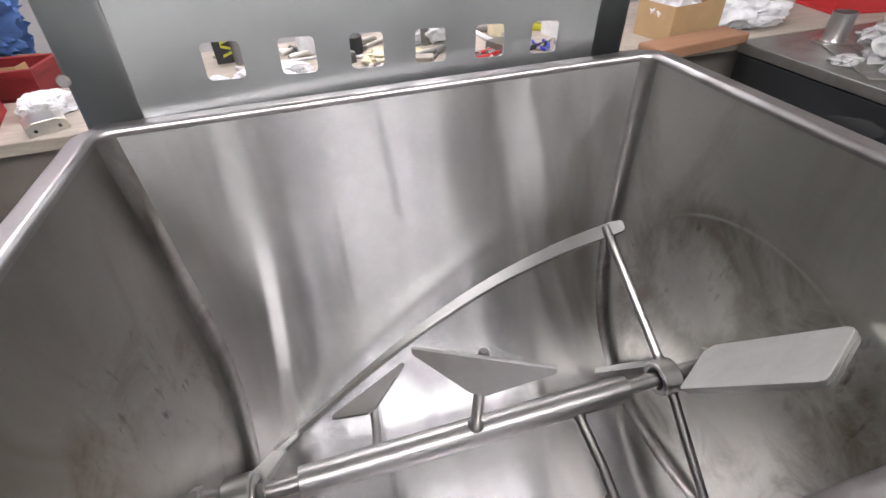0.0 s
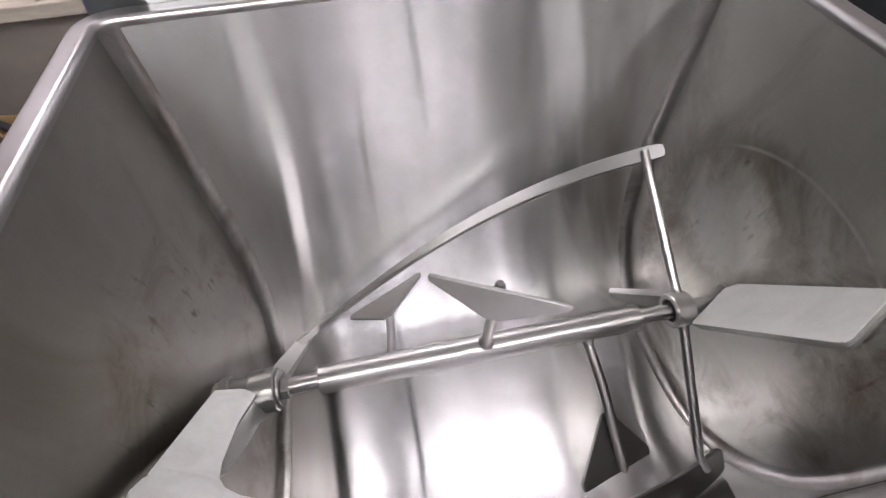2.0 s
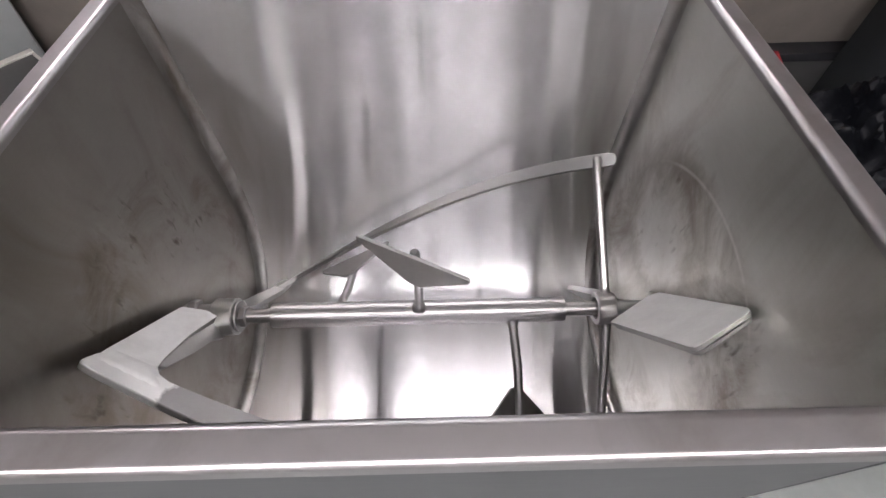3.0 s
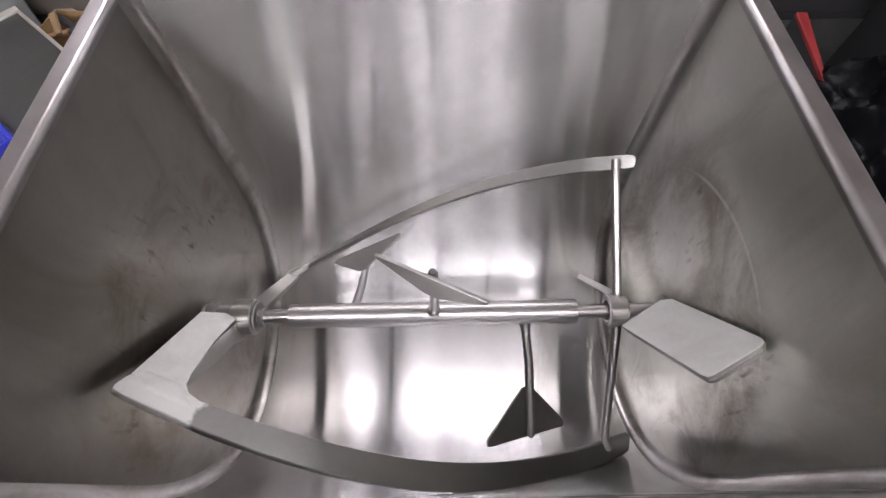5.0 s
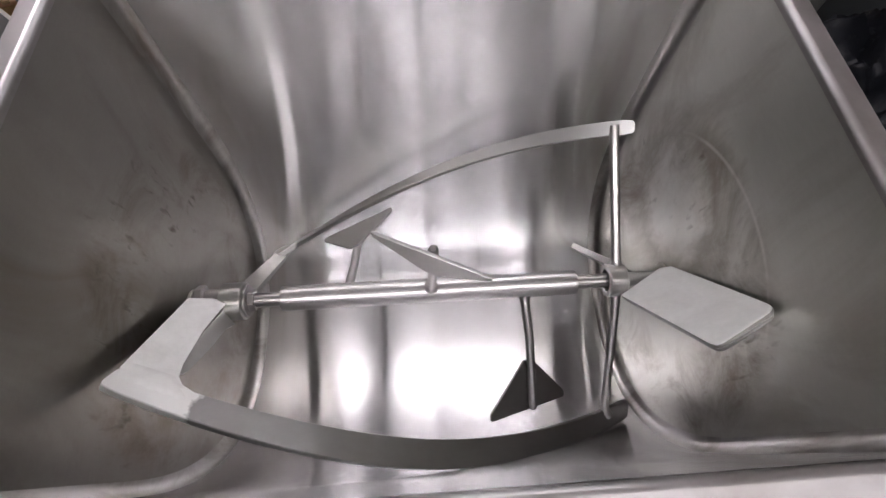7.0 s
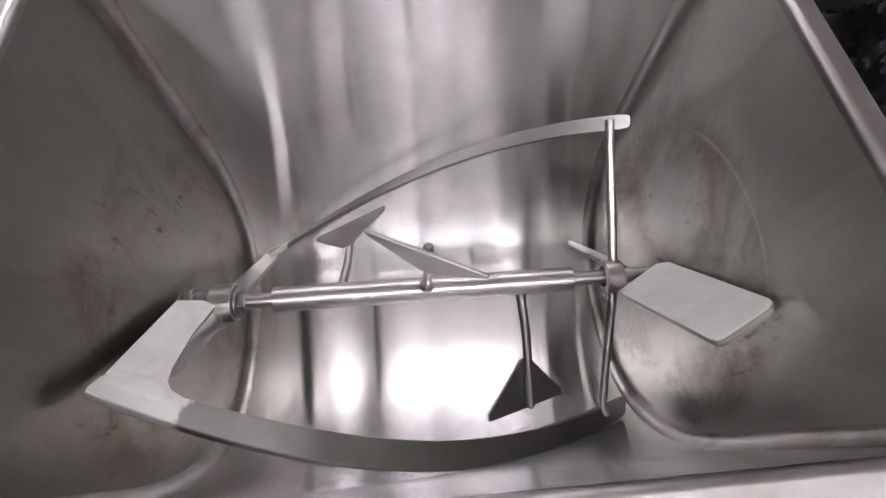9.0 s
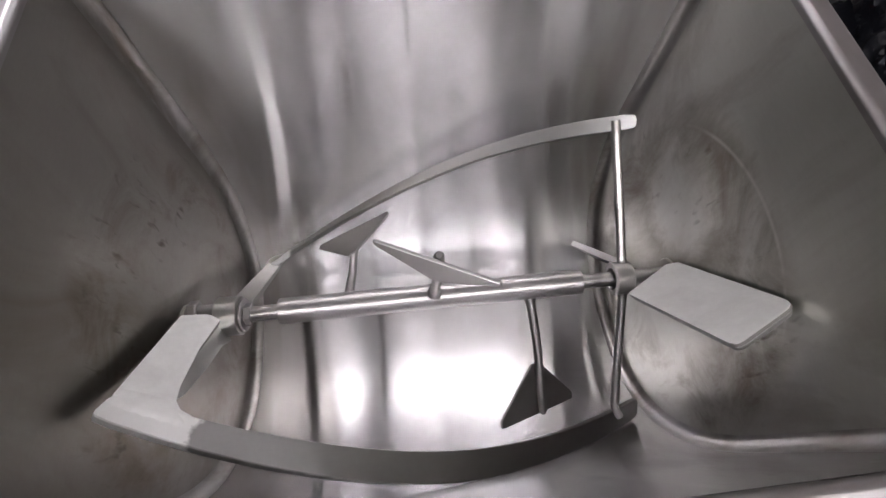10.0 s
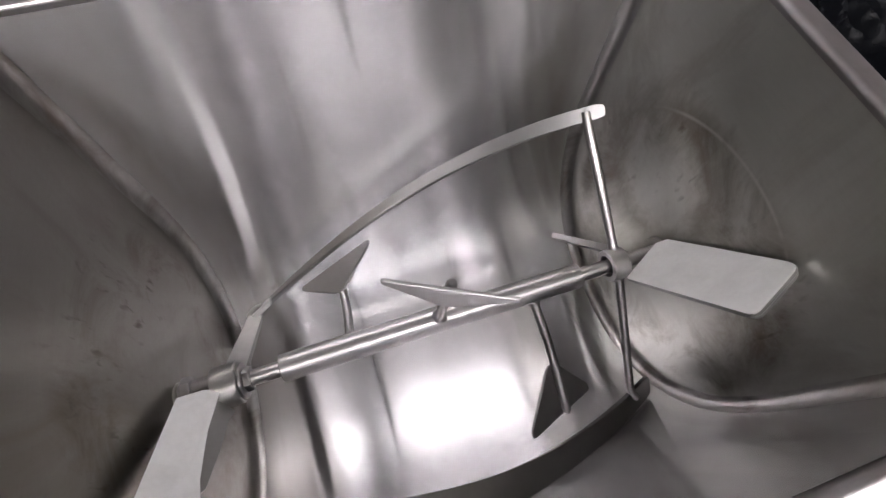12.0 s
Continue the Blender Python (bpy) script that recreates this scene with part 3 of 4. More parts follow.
def paddle(phi, x, slope, span, apex=0.128, outer=0.216):
    bm = bmesh.new()
    w = X * math.cos(radians(slope)) + ep(phi) * math.sin(radians(slope))
    face = w.cross(er(phi)).normalized()
    slab(bm, rounded([(-0.010, apex), (0.010, apex), (span / 2, outer - 0.012), (span / 2, outer), (-span / 2, outer), (-span / 2, outer - 0.012)],
                     [0.006, 0.006, 0.008, 0.005, 0.005, 0.008]), 0.0045, X * x, w, er(phi), 0.001)
    bmesh.ops.recalc_face_normals(bm, faces=bm.faces)
    plate = part("paddle", bm, STEEL_PADDLE, agitator, "delta-shaped steel mixing paddle", smooth=True, keep=30)
    bm = bmesh.new()
    off = face * -0.0085
    pts, rad = [], []
    for r, q in ((0.0190, 0.0128), (0.0218, 0.0108), (0.0252, 0.0090), (0.031, 0.0078), (0.09, 0.0076), (0.13, 0.0076), (0.17, 0.0076), (outer - 0.012, 0.0076), (outer - 0.004, 0.0065), (outer, 0.004)):
        pts.append(X * x + er(phi) * r + off * min(1, r / 0.09))
        rad.append(q)
    tube(bm, pts, rad, 16)
    part("post", bm, STEEL_ROD, plate, "round post welded to the sleeve", smooth=True, keep=40)
    return plate


paddle(-29, -0.143, 25, 0.162, 0.138, 0.221)
paddle(96.7, 0.0, 25, 0.168, 0.118, 0.207)
paddle(204.3, 0.158, 34.5, 0.180, 0.128, 0.212)

# ---- guard lid behind the tank ----
LID_LEAN = 2
lid = base_at("guard_lid", 0, R + 0.034, ZR + 0.002, 0, "raised dark brushed steel guard lid with square holes", "lid")
lid.matrix_basis = pose(-0.004, 0.347, 1.256, -LID_LEAN, 3.6, 3.6)


def lid_panel():
    """The lid's sheet with a row of six rounded square holes; x along, z up, facing the tank."""
    hw, hh, z0, pitch = 0.0240, 0.047, 0.018, 0.0955
    xs = [-0.342]
    for k in range(6):
        c = 0.010 + (k - 2.5) * pitch
        xs += [c - hw, c + hw]
    xs.append(0.342)
    zs = [-0.05, z0, z0 + hh, 0.30, 0.56]
    bm = bmesh.new()
    pts = {}

    def v(x, z):
        key = (round(x, 5), round(z, 5))
        if key not in pts:
            pts[key] = bm.verts.new((x, 0, z))
        return pts[key]
    cr = 0.007
    for i in range(len(xs) - 1):
        for j in range(len(zs) - 1):
            a, b, c, d = xs[i], xs[i + 1], zs[j], zs[j + 1]
            if i % 2 == 1 and j == 1:
                for cx, cz, sx, sz in ((a, c, 1, 1), (b, c, -1, 1), (a, d, 1, -1), (b, d, -1, -1)):
                    fan = [v(cx, cz)]
                    for k in range(5):
                        t = math.pi / 2 * k / 4
                        fan.append(v(cx + sx * cr * (1 - math.sin(t)), cz + sz * cr * (1 - math.cos(t))))
                    if sx * sz < 0:
                        fan.reverse()
                    bm.faces.new(fan)
                continue
            bm.faces.new((v(a, c), v(b, c), v(b, d), v(a, d)))
    bmesh.ops.remove_doubles(bm, verts=bm.verts, dist=1e-5)
    bmesh.ops.recalc_face_normals(bm, faces=bm.faces)
    ob = part("panel", bm, STEEL_LID, lid, "brushed sheet with six square cut-outs")
    s = ob.modifiers.new("solid", "SOLIDIFY")
    s.thickness, s.offset = 0.0025, 0
    return ob


lid_panel()
for side in (-1, 1):
    bm = bmesh.new()
    rows = []
    for z in (-0.05, 0.28, 0.56):
        row = []
        for k in range(6):
            a = radians(16) * k / 5
            row.append(Vector((side * (0.3422 + 0.03 * math.sin(a)), 0.03 * (1 - math.cos(a)), z)))
        e = row[-1]
        row.append(e + Vector((side * 0.064 * math.cos(radians(16)), 0.064 * math.sin(radians(16)), 0)))
        row.append(row[-1] + Vector((side * 0.004, 0.002, 0)))
        rows.append(row)
    sweep(bm, rows, closed=False, caps=False)
    bmesh.ops.recalc_face_normals(bm, faces=bm.faces)
    ob = part("side_flange", bm, STEEL_LID, lid, "bent side flange", smooth=True)
    s = ob.modifiers.new("solid", "SOLIDIFY")
    s.thickness, s.offset = 0.003, 0
bm = bmesh.new()
lathe(bm, X, [(-0.33, 0.005), (0.33, 0.005)], 14, (0, 0.008, -0.04))
part("hinge_rod", bm, STEEL_ROD, lid, "", smooth=True)
bm = bmesh.new()
lathe(bm, (0, -1, 0), [(0, 0.0075), (0.003, 0.0075), (0.0045, 0.006), (0.0045, 0.003)], 18, (-0.415, 0.010, 0.030))
part("bolt", bm, STEEL_ROD, lid, "small steel bolt head", smooth=True)

# ---- workshop room ----
FLOOR = plain("worn_concrete", (0.22, 0.23, 0.225), 0.55, 0.25, 2.0, 0.3, 0.004)
PAINT = plain("wall_paint", (0.62, 0.61, 0.60), 0.8, 0.08, 1.2, 0.15, 0.003)
CEIL = plain("ceiling_paint", (0.80, 0.79, 0.785), 0.85, 0.1, 1.0, 0.1, 0.003)
RX0, RX1, RY0, RY1, RZ = -3.2, 3.4, -3.4, 3.6, 3.0


def structure(name, lo, hi, material, label):
    bm = bmesh.new()
    add_box(bm, lo, hi)
    return tagged(part(name, bm, material), label, "", "", "structure")


structure("floor", (RX0 - 0.1, RY0 - 0.1, -0.1), (RX1 + 0.1, RY1 + 0.1, 0), FLOOR, "worn light grey concrete workshop floor")
structure("ceiling", (RX0 - 0.1, RY0 - 0.1, RZ), (RX1 + 0.1, RY1 + 0.1, RZ + 0.1), CEIL, "plain painted workshop ceiling")
structure("wall_north", (RX0, RY1, 0), (RX1, RY1 + 0.1, RZ), PAINT, "plain painted workshop wall")
structure("wall_south", (RX0, RY0 - 0.1, 0), (RX1, RY0, RZ), PAINT, "plain painted workshop wall")
structure("wall_west", (RX0 - 0.1, RY0 - 0.1, 0), (RX0, RY1 + 0.1, RZ), PAINT, "plain painted workshop wall")
structure("wall_east", (RX1, RY0 - 0.1, 0), (RX1 + 0.1, RY1 + 0.1, RZ), PAINT, "plain painted workshop wall")

FRONT_GLOW = glow("white_diffuser", (1.0, 0.962, 0.985), 16.0)
UP_FILL = glow("uplight_fill", (1.0, 0.972, 0.998), 4.5)
UP_FILL_DIM = glow("dim_uplight_fill", (1.0, 0.95, 0.985), 5.0)
BACK_GLOW = glow("pinkish_diffuser", (1.0, 0.925, 0.99), 13.0)
WHITE_METAL = plain("white_enamel", (0.8, 0.8, 0.78), 0.4, 0.05)


DROP = 0.25


def batten(x, y, rz=0, length=1.3):
    ob = base_at("ceiling_lamp", x, y, RZ, rz, "white ceiling lamp with a wide flat diffuser, switched on", "lamp", "ceiling lamps")
    bm = bmesh.new()
    add_box(bm, (-length / 2, -0.17, -DROP - 0.05), (length / 2, 0.17, -DROP), 0.008)
    part("housing", bm, WHITE_METAL, ob)
    for s in (-1, 1):
        bm = bmesh.new()
        tube(bm, [(s * length * 0.35, 0, -DROP + 0.001), (s * length * 0.35, 0, 0.0)], 0.004, 8)
        part("hanger", bm, WHITE_METAL, ob)
    bm, bm2 = bmesh.new(), bmesh.new()
    add_box(bm2, (-length / 2 + 0.03, -0.14, -DROP + 0.001), (length / 2 - 0.03, 0.14, -DROP + 0.010), 0.003)
    add_box(bm, (-length / 2 + 0.025, -0.15, -DROP - 0.062), (length / 2 - 0.025, 0.15, -DROP - 0.051), 0.004)
    # added fill: glowing lamp tops brighten the ceiling and so the tank walls
    part("fill_strip", bm2, UP_FILL if y < 0 else UP_FILL_DIM, ob, "glowing strip added on top of the lamp to brighten the ceiling")
    part("diffuser", bm, FRONT_GLOW if y < 0 else BACK_GLOW, ob, "glowing white diffuser")
    return ob


for x, y, rz in ((-1.2, -1.3, 0), (0.25, -1.3, 0), (1.7, -1.3, 0), (-1.2, -2.1, 0), (0.25, -2.1, 0), (-1.2, 1.75, 0), (0.4, 1.75, 0), (0.3, 2.95, 0)):
    batten(x, y, rz, 1.25)

# ---- benches ----
WOOD = plain("bench_wood", (0.44, 0.39, 0.33), 0.65, 0.35, 5.0, 0.3, 0.002, stretch=(1, 8, 8))
BOARD = plain("red_brown_board", (0.36, 0.19, 0.11), 0.6, 0.3, 6.0, 0.3, 0.002, stretch=(1, 8, 8))
CARD = plain("cardboard", (0.46, 0.31, 0.16), 0.75, 0.15, 10.0, 0.2, 0.001)
RED = plain("red_plastic", (0.55, 0.03, 0.035), 0.4, 0.2, 6.0, 0.1, 0.001)
RED_DARK = plain("dark_red_plastic", (0.20, 0.010, 0.013), 0.55, 0.2, 6.0, 0.1, 0.001)
BLUE = plain("blue_cloth", (0.08, 0.17, 0.42), 0.9, 0.45, 14.0, 0.4, 0.003)
BLUE_PLASTIC = plain("blue_plastic", (0.02, 0.03, 0.40), 0.35, 0.15, 6.0, 0.1, 0.001)
WHITE = plain("white_wrap", (0.78, 0.78, 0.80), 0.35, 0.25, 12.0, 0.4, 0.003)
CLEAR = plain("hazy_plastic", (0.75, 0.75, 0.75), 0.2, 0.2, 9.0, 0.4, 0.003, trans=0.35)
BLACK = plain("black_bag_film", (0.005, 0.0055, 0.007), 0.22, 0.3, 8.0, 0.5, 0.004)
BLACK.node_tree.nodes["Principled BSDF"].inputs["Specular IOR Level"].default_value = 0.06
GREY = plain("grey_metal", (0.30, 0.30, 0.29), 0.45, 0.3, 9.0, 0.2, 0.001, metal=0.9)
ALU = plain("pale_metal", (0.62, 0.60, 0.55), 0.4, 0.2, 14.0, 0.2, 0.001, metal=0.8)
CREAM = plain("cream_plastic", (0.70, 0.63, 0.44), 0.5, 0.1, 5.0, 0.1, 0.001)
DARK = plain("dark_tool", (0.03, 0.03, 0.035), 0.5, 0.3, 10.0, 0.2, 0.001)
YELLOW = plain("yellow_plastic", (0.62, 0.60, 0.05), 0.5, 0.15, 9.0, 0.2, 0.001)
STEEL_TABLE = steel("table_steel", (0.38, 0.38, 0.36), 0.44, 0.1, (20, 300, 300), False, 0.0, 0.65, 7.0, 0.001, (4, 4, 4), 0.15)
BZ = 0.85


def bench(name, lo, hi, label, top_mat, front=True):
    """Bench with a thick top, square legs and a low shelf."""
    (x0, y0), (x1, y1) = lo, hi
    ob = base_at(name, (x0 + x1) / 2, (y0 + y1) / 2, 0, 0, label, "workbench")
    hx, hy = (x1 - x0) / 2, (y1 - y0) / 2
    bm = bmesh.new()
    add_box(bm, (-hx, -hy, BZ - 0.045), (hx, hy, BZ), 0.004)
    part("top", bm, top_mat, ob)
    for sx in (-1, 1):
        for sy in (-1, 1):
            bm = bmesh.new()
            cx, cy = sx * (hx - 0.06), sy * (hy - 0.06)
            add_box(bm, (cx - 0.03, cy - 0.03, 0), (cx + 0.03, cy + 0.03, BZ - 0.046), 0.003)
            part("leg", bm, GREY, ob)
    bm = bmesh.new()
    add_box(bm, (-hx + 0.03, -hy + 0.02, 0.36), (hx - 0.03, hy - 0.04, 0.40), 0.003)
    # the shelf's near-black colour carries the darkness under the bench
    part("shelf", bm, DARK, ob)
    return ob


bench("workbench", (-2.4, 1.42), (3.2, 2.3), "long cluttered wooden workbench behind the mixer", WOOD)
bench("steel_table", (1.76, -0.6), (2.77, 1.41), "scuffed stainless steel worktable with clutter", STEEL_TABLE)


def low_cabinet(x, y, sx, sy, h, rz, label, material):
    ob = base_at("steel_cabinet", x, y, 0, rz, label, "cabinet")
    hx, hy = sx / 2, sy / 2
    bm = bmesh.new()
    add_box(bm, (-hx + 0.015, -hy + 0.015, 0.0), (hx - 0.015, hy - 0.015, h - 0.032), 0.003)
    part("body", bm, material, ob)
    bm = bmesh.new()
    add_box(bm, (-hx, -hy, h - 0.03), (hx, hy, h), 0.004)
    part("top", bm, material, ob, "dark steel top")
    for lo, hi in (((-hx, -hy, h + 0.0005), (-hx + 0.035, hy, h + 0.008)), ((-hx + 0.037, hy - 0.012, h + 0.0005), (hx, hy, h + 0.006))):
        bm = bmesh.new()
        add_box(bm, lo, hi, 0.002)
        part("edging", bm, ALU, ob, "pale metal edging strip")
    return ob


def heap(name, x, y, z, sx, sy, sz, material, label, category, seed=0, folds=0.35, freq=3.0, sub=5):
    """A crumpled heap of cloth or film that lies flat on its support."""
    bm = bmesh.new()
    bmesh.ops.create_icosphere(bm, subdivisions=sub, radius=1.0)
    off = Vector((seed * 7.3, seed * 3.1, seed * 1.7))
    for v in bm.verts:
        p = v.co.copy()
        warp = p + 0.35 * Vector((noise.noise(p * 2 + off), noise.noise(p * 2 - off), noise.noise(p * 2.3 + off * 2)))
        ridge = 1 - abs(noise.noise(warp * freq * 0.75 + off)) * 2.2
        swell = noise.noise(p * 1.3 + off)
        fine = noise.noise(warp * freq * 2.2 + off)
        k = 1 + folds * (0.42 * ridge + 0.5 * swell + 0.14 * fine - 0.3)
        q = p * k
        q.z = max(q.z, -0.45)
        v.co = Vector((q.x * sx, q.y * sy, (q.z + 0.45) * sz / 1.45))
    ob = part(name, bm, material, None, "", smooth=True, keep=60)
    ob.matrix_basis = pose(x, y, z)
    return tagged(ob, label, category)


# right of the lid: box, board and table things
def open_box(x, y, z, sx, sy, sz, rz, material, label):
    ob = base_at("cardboard_box", x, y, z, rz, label, "box")
    bm = bmesh.new()
    t = 0.004
    add_box(bm, (-sx / 2, -sy / 2, 0), (sx / 2, sy / 2, t))
    add_box(bm, (-sx / 2, -sy / 2, t), (sx / 2, -sy / 2 + t, sz))
    add_box(bm, (-sx / 2, sy / 2 - t, t), (sx / 2, sy / 2, sz))
    add_box(bm, (-sx / 2, -sy / 2 + t, t), (-sx / 2 + t, sy / 2 - t, sz))
    add_box(bm, (sx / 2 - t, -sy / 2 + t, t), (sx / 2, sy / 2 - t, sz))
    part("box", bm, material, ob)
    return ob


open_box(1.58, 1.63, BZ + 0.001, 0.30, 0.22, 0.15, 8, CARD, "open brown cardboard box on the workbench")
heap("white_wrap", 1.56, 1.64, BZ + 0.08, 0.13, 0.10, 0.12, WHITE, "crumpled white wrapping inside the cardboard box", "wrapping", 3, 0.5, 3.2)


def plank(x, y, z, l, w, h, rz, material, label):
    bm = bmesh.new()
    add_box(bm, (-l / 2, -w / 2, 0), (l / 2, w / 2, h), 0.006)
    for v in bm.verts:
        v.co.z += 0.002 * noise.noise(v.co * 9)
    ob = part("board", bm, material)
    ob.matrix_basis = pose(x, y, z, 0, 0, rz)
    return tagged(ob, label, "board")


plank(1.50, 1.40, BZ + 0.001, 0.50, 0.14, 0.045, 8, BOARD, "worn red-brown wooden board at the bench edge")
heap("white_cloth", 1.95, 1.66, BZ, 0.22, 0.16, 0.13, WHITE, "crumpled white cloth heap", "cloth", 5, 0.6, 3.4)


def crate(x, y, z, sx, sy, sz, rz, material, label, name="crate"):
    ob = base_at(name, x, y, z, rz, label, "crate")
    bm = bmesh.new()
    t = 0.012
    add_box(bm, (-sx / 2, -sy / 2, 0), (sx / 2, sy / 2, t), 0.003)
    add_box(bm, (-sx / 2, -sy / 2, t), (sx / 2, -sy / 2 + t, sz), 0.003)
    add_box(bm, (-sx / 2, sy / 2 - t, t), (sx / 2, sy / 2, sz), 0.003)
    add_box(bm, (-sx / 2, -sy / 2 + t, t), (-sx / 2 + t, sy / 2 - t, sz), 0.003)
    add_box(bm, (sx / 2 - t, -sy / 2 + t, t), (sx / 2, sy / 2 - t, sz), 0.003)
    part("tub", bm, material, ob)
    bm = bmesh.new()
    for a, b in (((-sx / 2 - 0.01, -sy / 2 - 0.01, sz - 0.03), (sx / 2 + 0.01, -sy / 2, sz)), ((-sx / 2 - 0.01, sy / 2, sz - 0.03), (sx / 2 + 0.01, sy / 2 + 0.01, sz)),
                 ((-sx / 2 - 0.01, -sy / 2, sz - 0.03), (-sx / 2, sy / 2, sz)), ((sx / 2, -sy / 2, sz - 0.03), (sx / 2 + 0.01, sy / 2, sz))):
        add_box(bm, a, b, 0.002)
    part("lip", bm, material, ob)
    return ob


crate(2.78, 1.66, BZ + 0.001, 0.55, 0.30, 0.22, -14, RED, "red plastic crate on the steel table")
crate(2.20, 2.12, BZ + 0.001, 0.30, 0.26, 0.2, 0, RED, "red plastic crate behind the cloth")
bm = bmesh.new()
lathe(bm, (0, 0, 1), [(0, 0.075), (0.004, 0.078), (0.008, 0.05), (0.02, 0.044), (0.12, 0.046), (0.122, 0.043), (0.03, 0.041), (0.028, 0.001)], 36)
cup = part("steel_cylinder", bm, STEEL_ROD, None, "", smooth=True)
cup.matrix_basis = pose(2.09, 1.24, BZ)
tagged(cup, "flanged bright steel cylinder on the steel table", "machine part")
heap("plastic_bag", 2.16, 0.98, BZ, 0.2, 0.15, 0.16, CLEAR, "crumpled clear plastic bag on the steel table", "bag", 8, 0.6, 3.0)
heap("plastic_bag", 1.95, 0.78, BZ, 0.10, 0.12, 0.07, CLEAR, "small crumpled plastic bag on the steel table", "bag", 9, 0.6, 3.0)
plank(1.95, 1.0, BZ + 0.001, 0.42, 0.12, 0.006, 62, STEEL_TABLE, "thin steel offcut lying on the table")

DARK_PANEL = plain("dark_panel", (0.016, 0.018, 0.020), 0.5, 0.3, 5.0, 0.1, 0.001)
# added near-black sheet: stands in for the shade below the table top
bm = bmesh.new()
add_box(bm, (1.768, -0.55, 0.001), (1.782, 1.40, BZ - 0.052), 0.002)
tagged(part("shade_sheet", bm, DARK_PANEL), "dark sheet standing in for the shade under the steel table", "panel")
# added brown-grey sheet: fills the dim gap between bench shelf and top
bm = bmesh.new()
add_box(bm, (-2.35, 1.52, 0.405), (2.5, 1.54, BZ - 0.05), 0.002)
tagged(part("back_shade_sheet", bm, plain("brown_panel", (0.20, 0.175, 0.155), 0.6, 0.3, 4.0, 0.1, 0.001)), "brown-grey sheet added for the dim space under the workbench", "panel")
DARK_STEEL = steel("dark_steel", (0.16, 0.165, 0.165), 0.35, 0.06, (40, 40, 200), False, 0.0, 0.2, 5.0, 0.001, (3, 3, 3), 0.05)

low_cabinet(-1.434, 0.676, 0.8, 0.8, 0.62, -41.3, "low dark steel cabinet with pale edging beside the mixer", DARK_STEEL)

# under the steel table and beside the tank
def rubbish_bag(x, y, sx, sy, sz, seed, label):
    ob = base_at("rubbish_bag", x, y, 0.0, 0, label, "bag")
    film = heap("film", 0, 0, 0, sx, sy, sz, BLACK, "glossy creased black film", "", seed, 0.30, 5.5, 6)
    film.parent = ob
    bm = bmesh.new()
    lathe(bm, (0, 0, 1), [(0, 0.05), (0.03, 0.022), (0.05, 0.02), (0.08, 0.05), (0.13, 0.075), (0.131, 0.02)], 18, (0, 0, sz * 0.93))
    for v in bm.verts:
        k = 1 + 0.35 * noise.noise(Vector((math.atan2(v.co.y, v.co.x) * 2.5, v.co.z * 9, seed)))
        v.co.x, v.co.y = v.co.x * k, v.co.y * k
    part("knot", bm, BLACK, ob, "twisted bag neck", smooth=True, keep=60)
    return ob


rubbish_bag(1.40, 0.56, 0.36, 0.50, 0.78, 12, "glossy black rubbish bag on the floor")
rubbish_bag(1.32, 0.22, 0.24, 0.30, 0.45, 14, "small glossy black rubbish bag on the floor")
board = base_at("edged_board", 1.205, 0.755, 0.0, 80, "dark board with a red edge standing by the rubbish bag", "board")
bm = bmesh.new()
sweep(bm, [[Vector((0.0, -0.004, z)), Vector((0.40, -0.018, z)), Vector((0.40, 0.018, z)), Vector((0.0, 0.004, z))] for z in (0.0, 0.585)])
part("sheet", bm, DARK_PANEL, board)
bm = bmesh.new()
sweep(bm, [[Vector((0.0, -0.004 * k, z)), Vector((0.40, -0.019 * k, z)), Vector((0.40, 0.019 * k, z)), Vector((0.0, 0.004 * k, z))] for z, k in ((0.586, 1.0), (0.596, 1.0), (0.600, 0.8))])
# darker red than the plastic itself: the shadow on it is in the colour
part("edging", bm, RED_DARK, board, "red plastic edging, colour darkened for shadow")

# left
heap("blue_cloth", -1.70, 2.28, BZ, 0.36, 0.24, 0.66, BLUE, "crumpled blue work cloth heap", "cloth", 20, 0.75, 6.5, 6)
crate(-1.42, 1.63, BZ + 0.001, 0.30, 0.22, 0.13, 15, RED, "red plastic crate on the workbench")
crate(-1.36, 1.98, BZ + 0.001, 0.36, 0.22, 0.12, -6, RED_DARK, "dark red plastic crate at the back of the workbench")
open_box(-1.42, 2.12, BZ + 0.001, 0.26, 0.2, 0.1, -10, CARD, "small brown cardboard box on the bench")


def bracket():
    ob = base_at("casting", -1.075, 1.515, BZ, 28, "pale cast metal block with two bolt holes", "machine part")
    bm = bmesh.new()
    slab(bm, rounded([(-0.062, 0), (0.062, 0), (0.062, 0.034), (0.036, 0.046), (-0.036, 0.046), (-0.062, 0.034)], 0.006), 0.11, (0, 0, 0), (1, 0, 0), (0, 0, 1), 0.003)
    bmesh.ops.recalc_face_normals(bm, faces=bm.faces)
    part("block", bm, ALU, ob)
    # two dark discs set on the face stand in for the shaded holes
    for s in (-1, 1):
        bm = bmesh.new()
        lathe(bm, (0, -1, 0), [(0, 0.006), (0.002, 0.006), (0.002, 0.004)], 16, (s * 0.036, -0.055, 0.018))
        part("bolt", bm, DARK, ob, "dark disc standing in for a bolt hole")
    return ob


bracket()
heap("white_wrap", -1.125, 1.70, BZ, 0.10, 0.10, 0.075, WHITE, "crumpled white wrapping on the bench", "wrapping", 22, 0.5, 3.2)
crate(-1.335, 0.575, 0.621, 0.30, 0.24, 0.07, -41, BLUE_PLASTIC, "deep blue plastic tray on the low cabinet")
bm = bmesh.new()
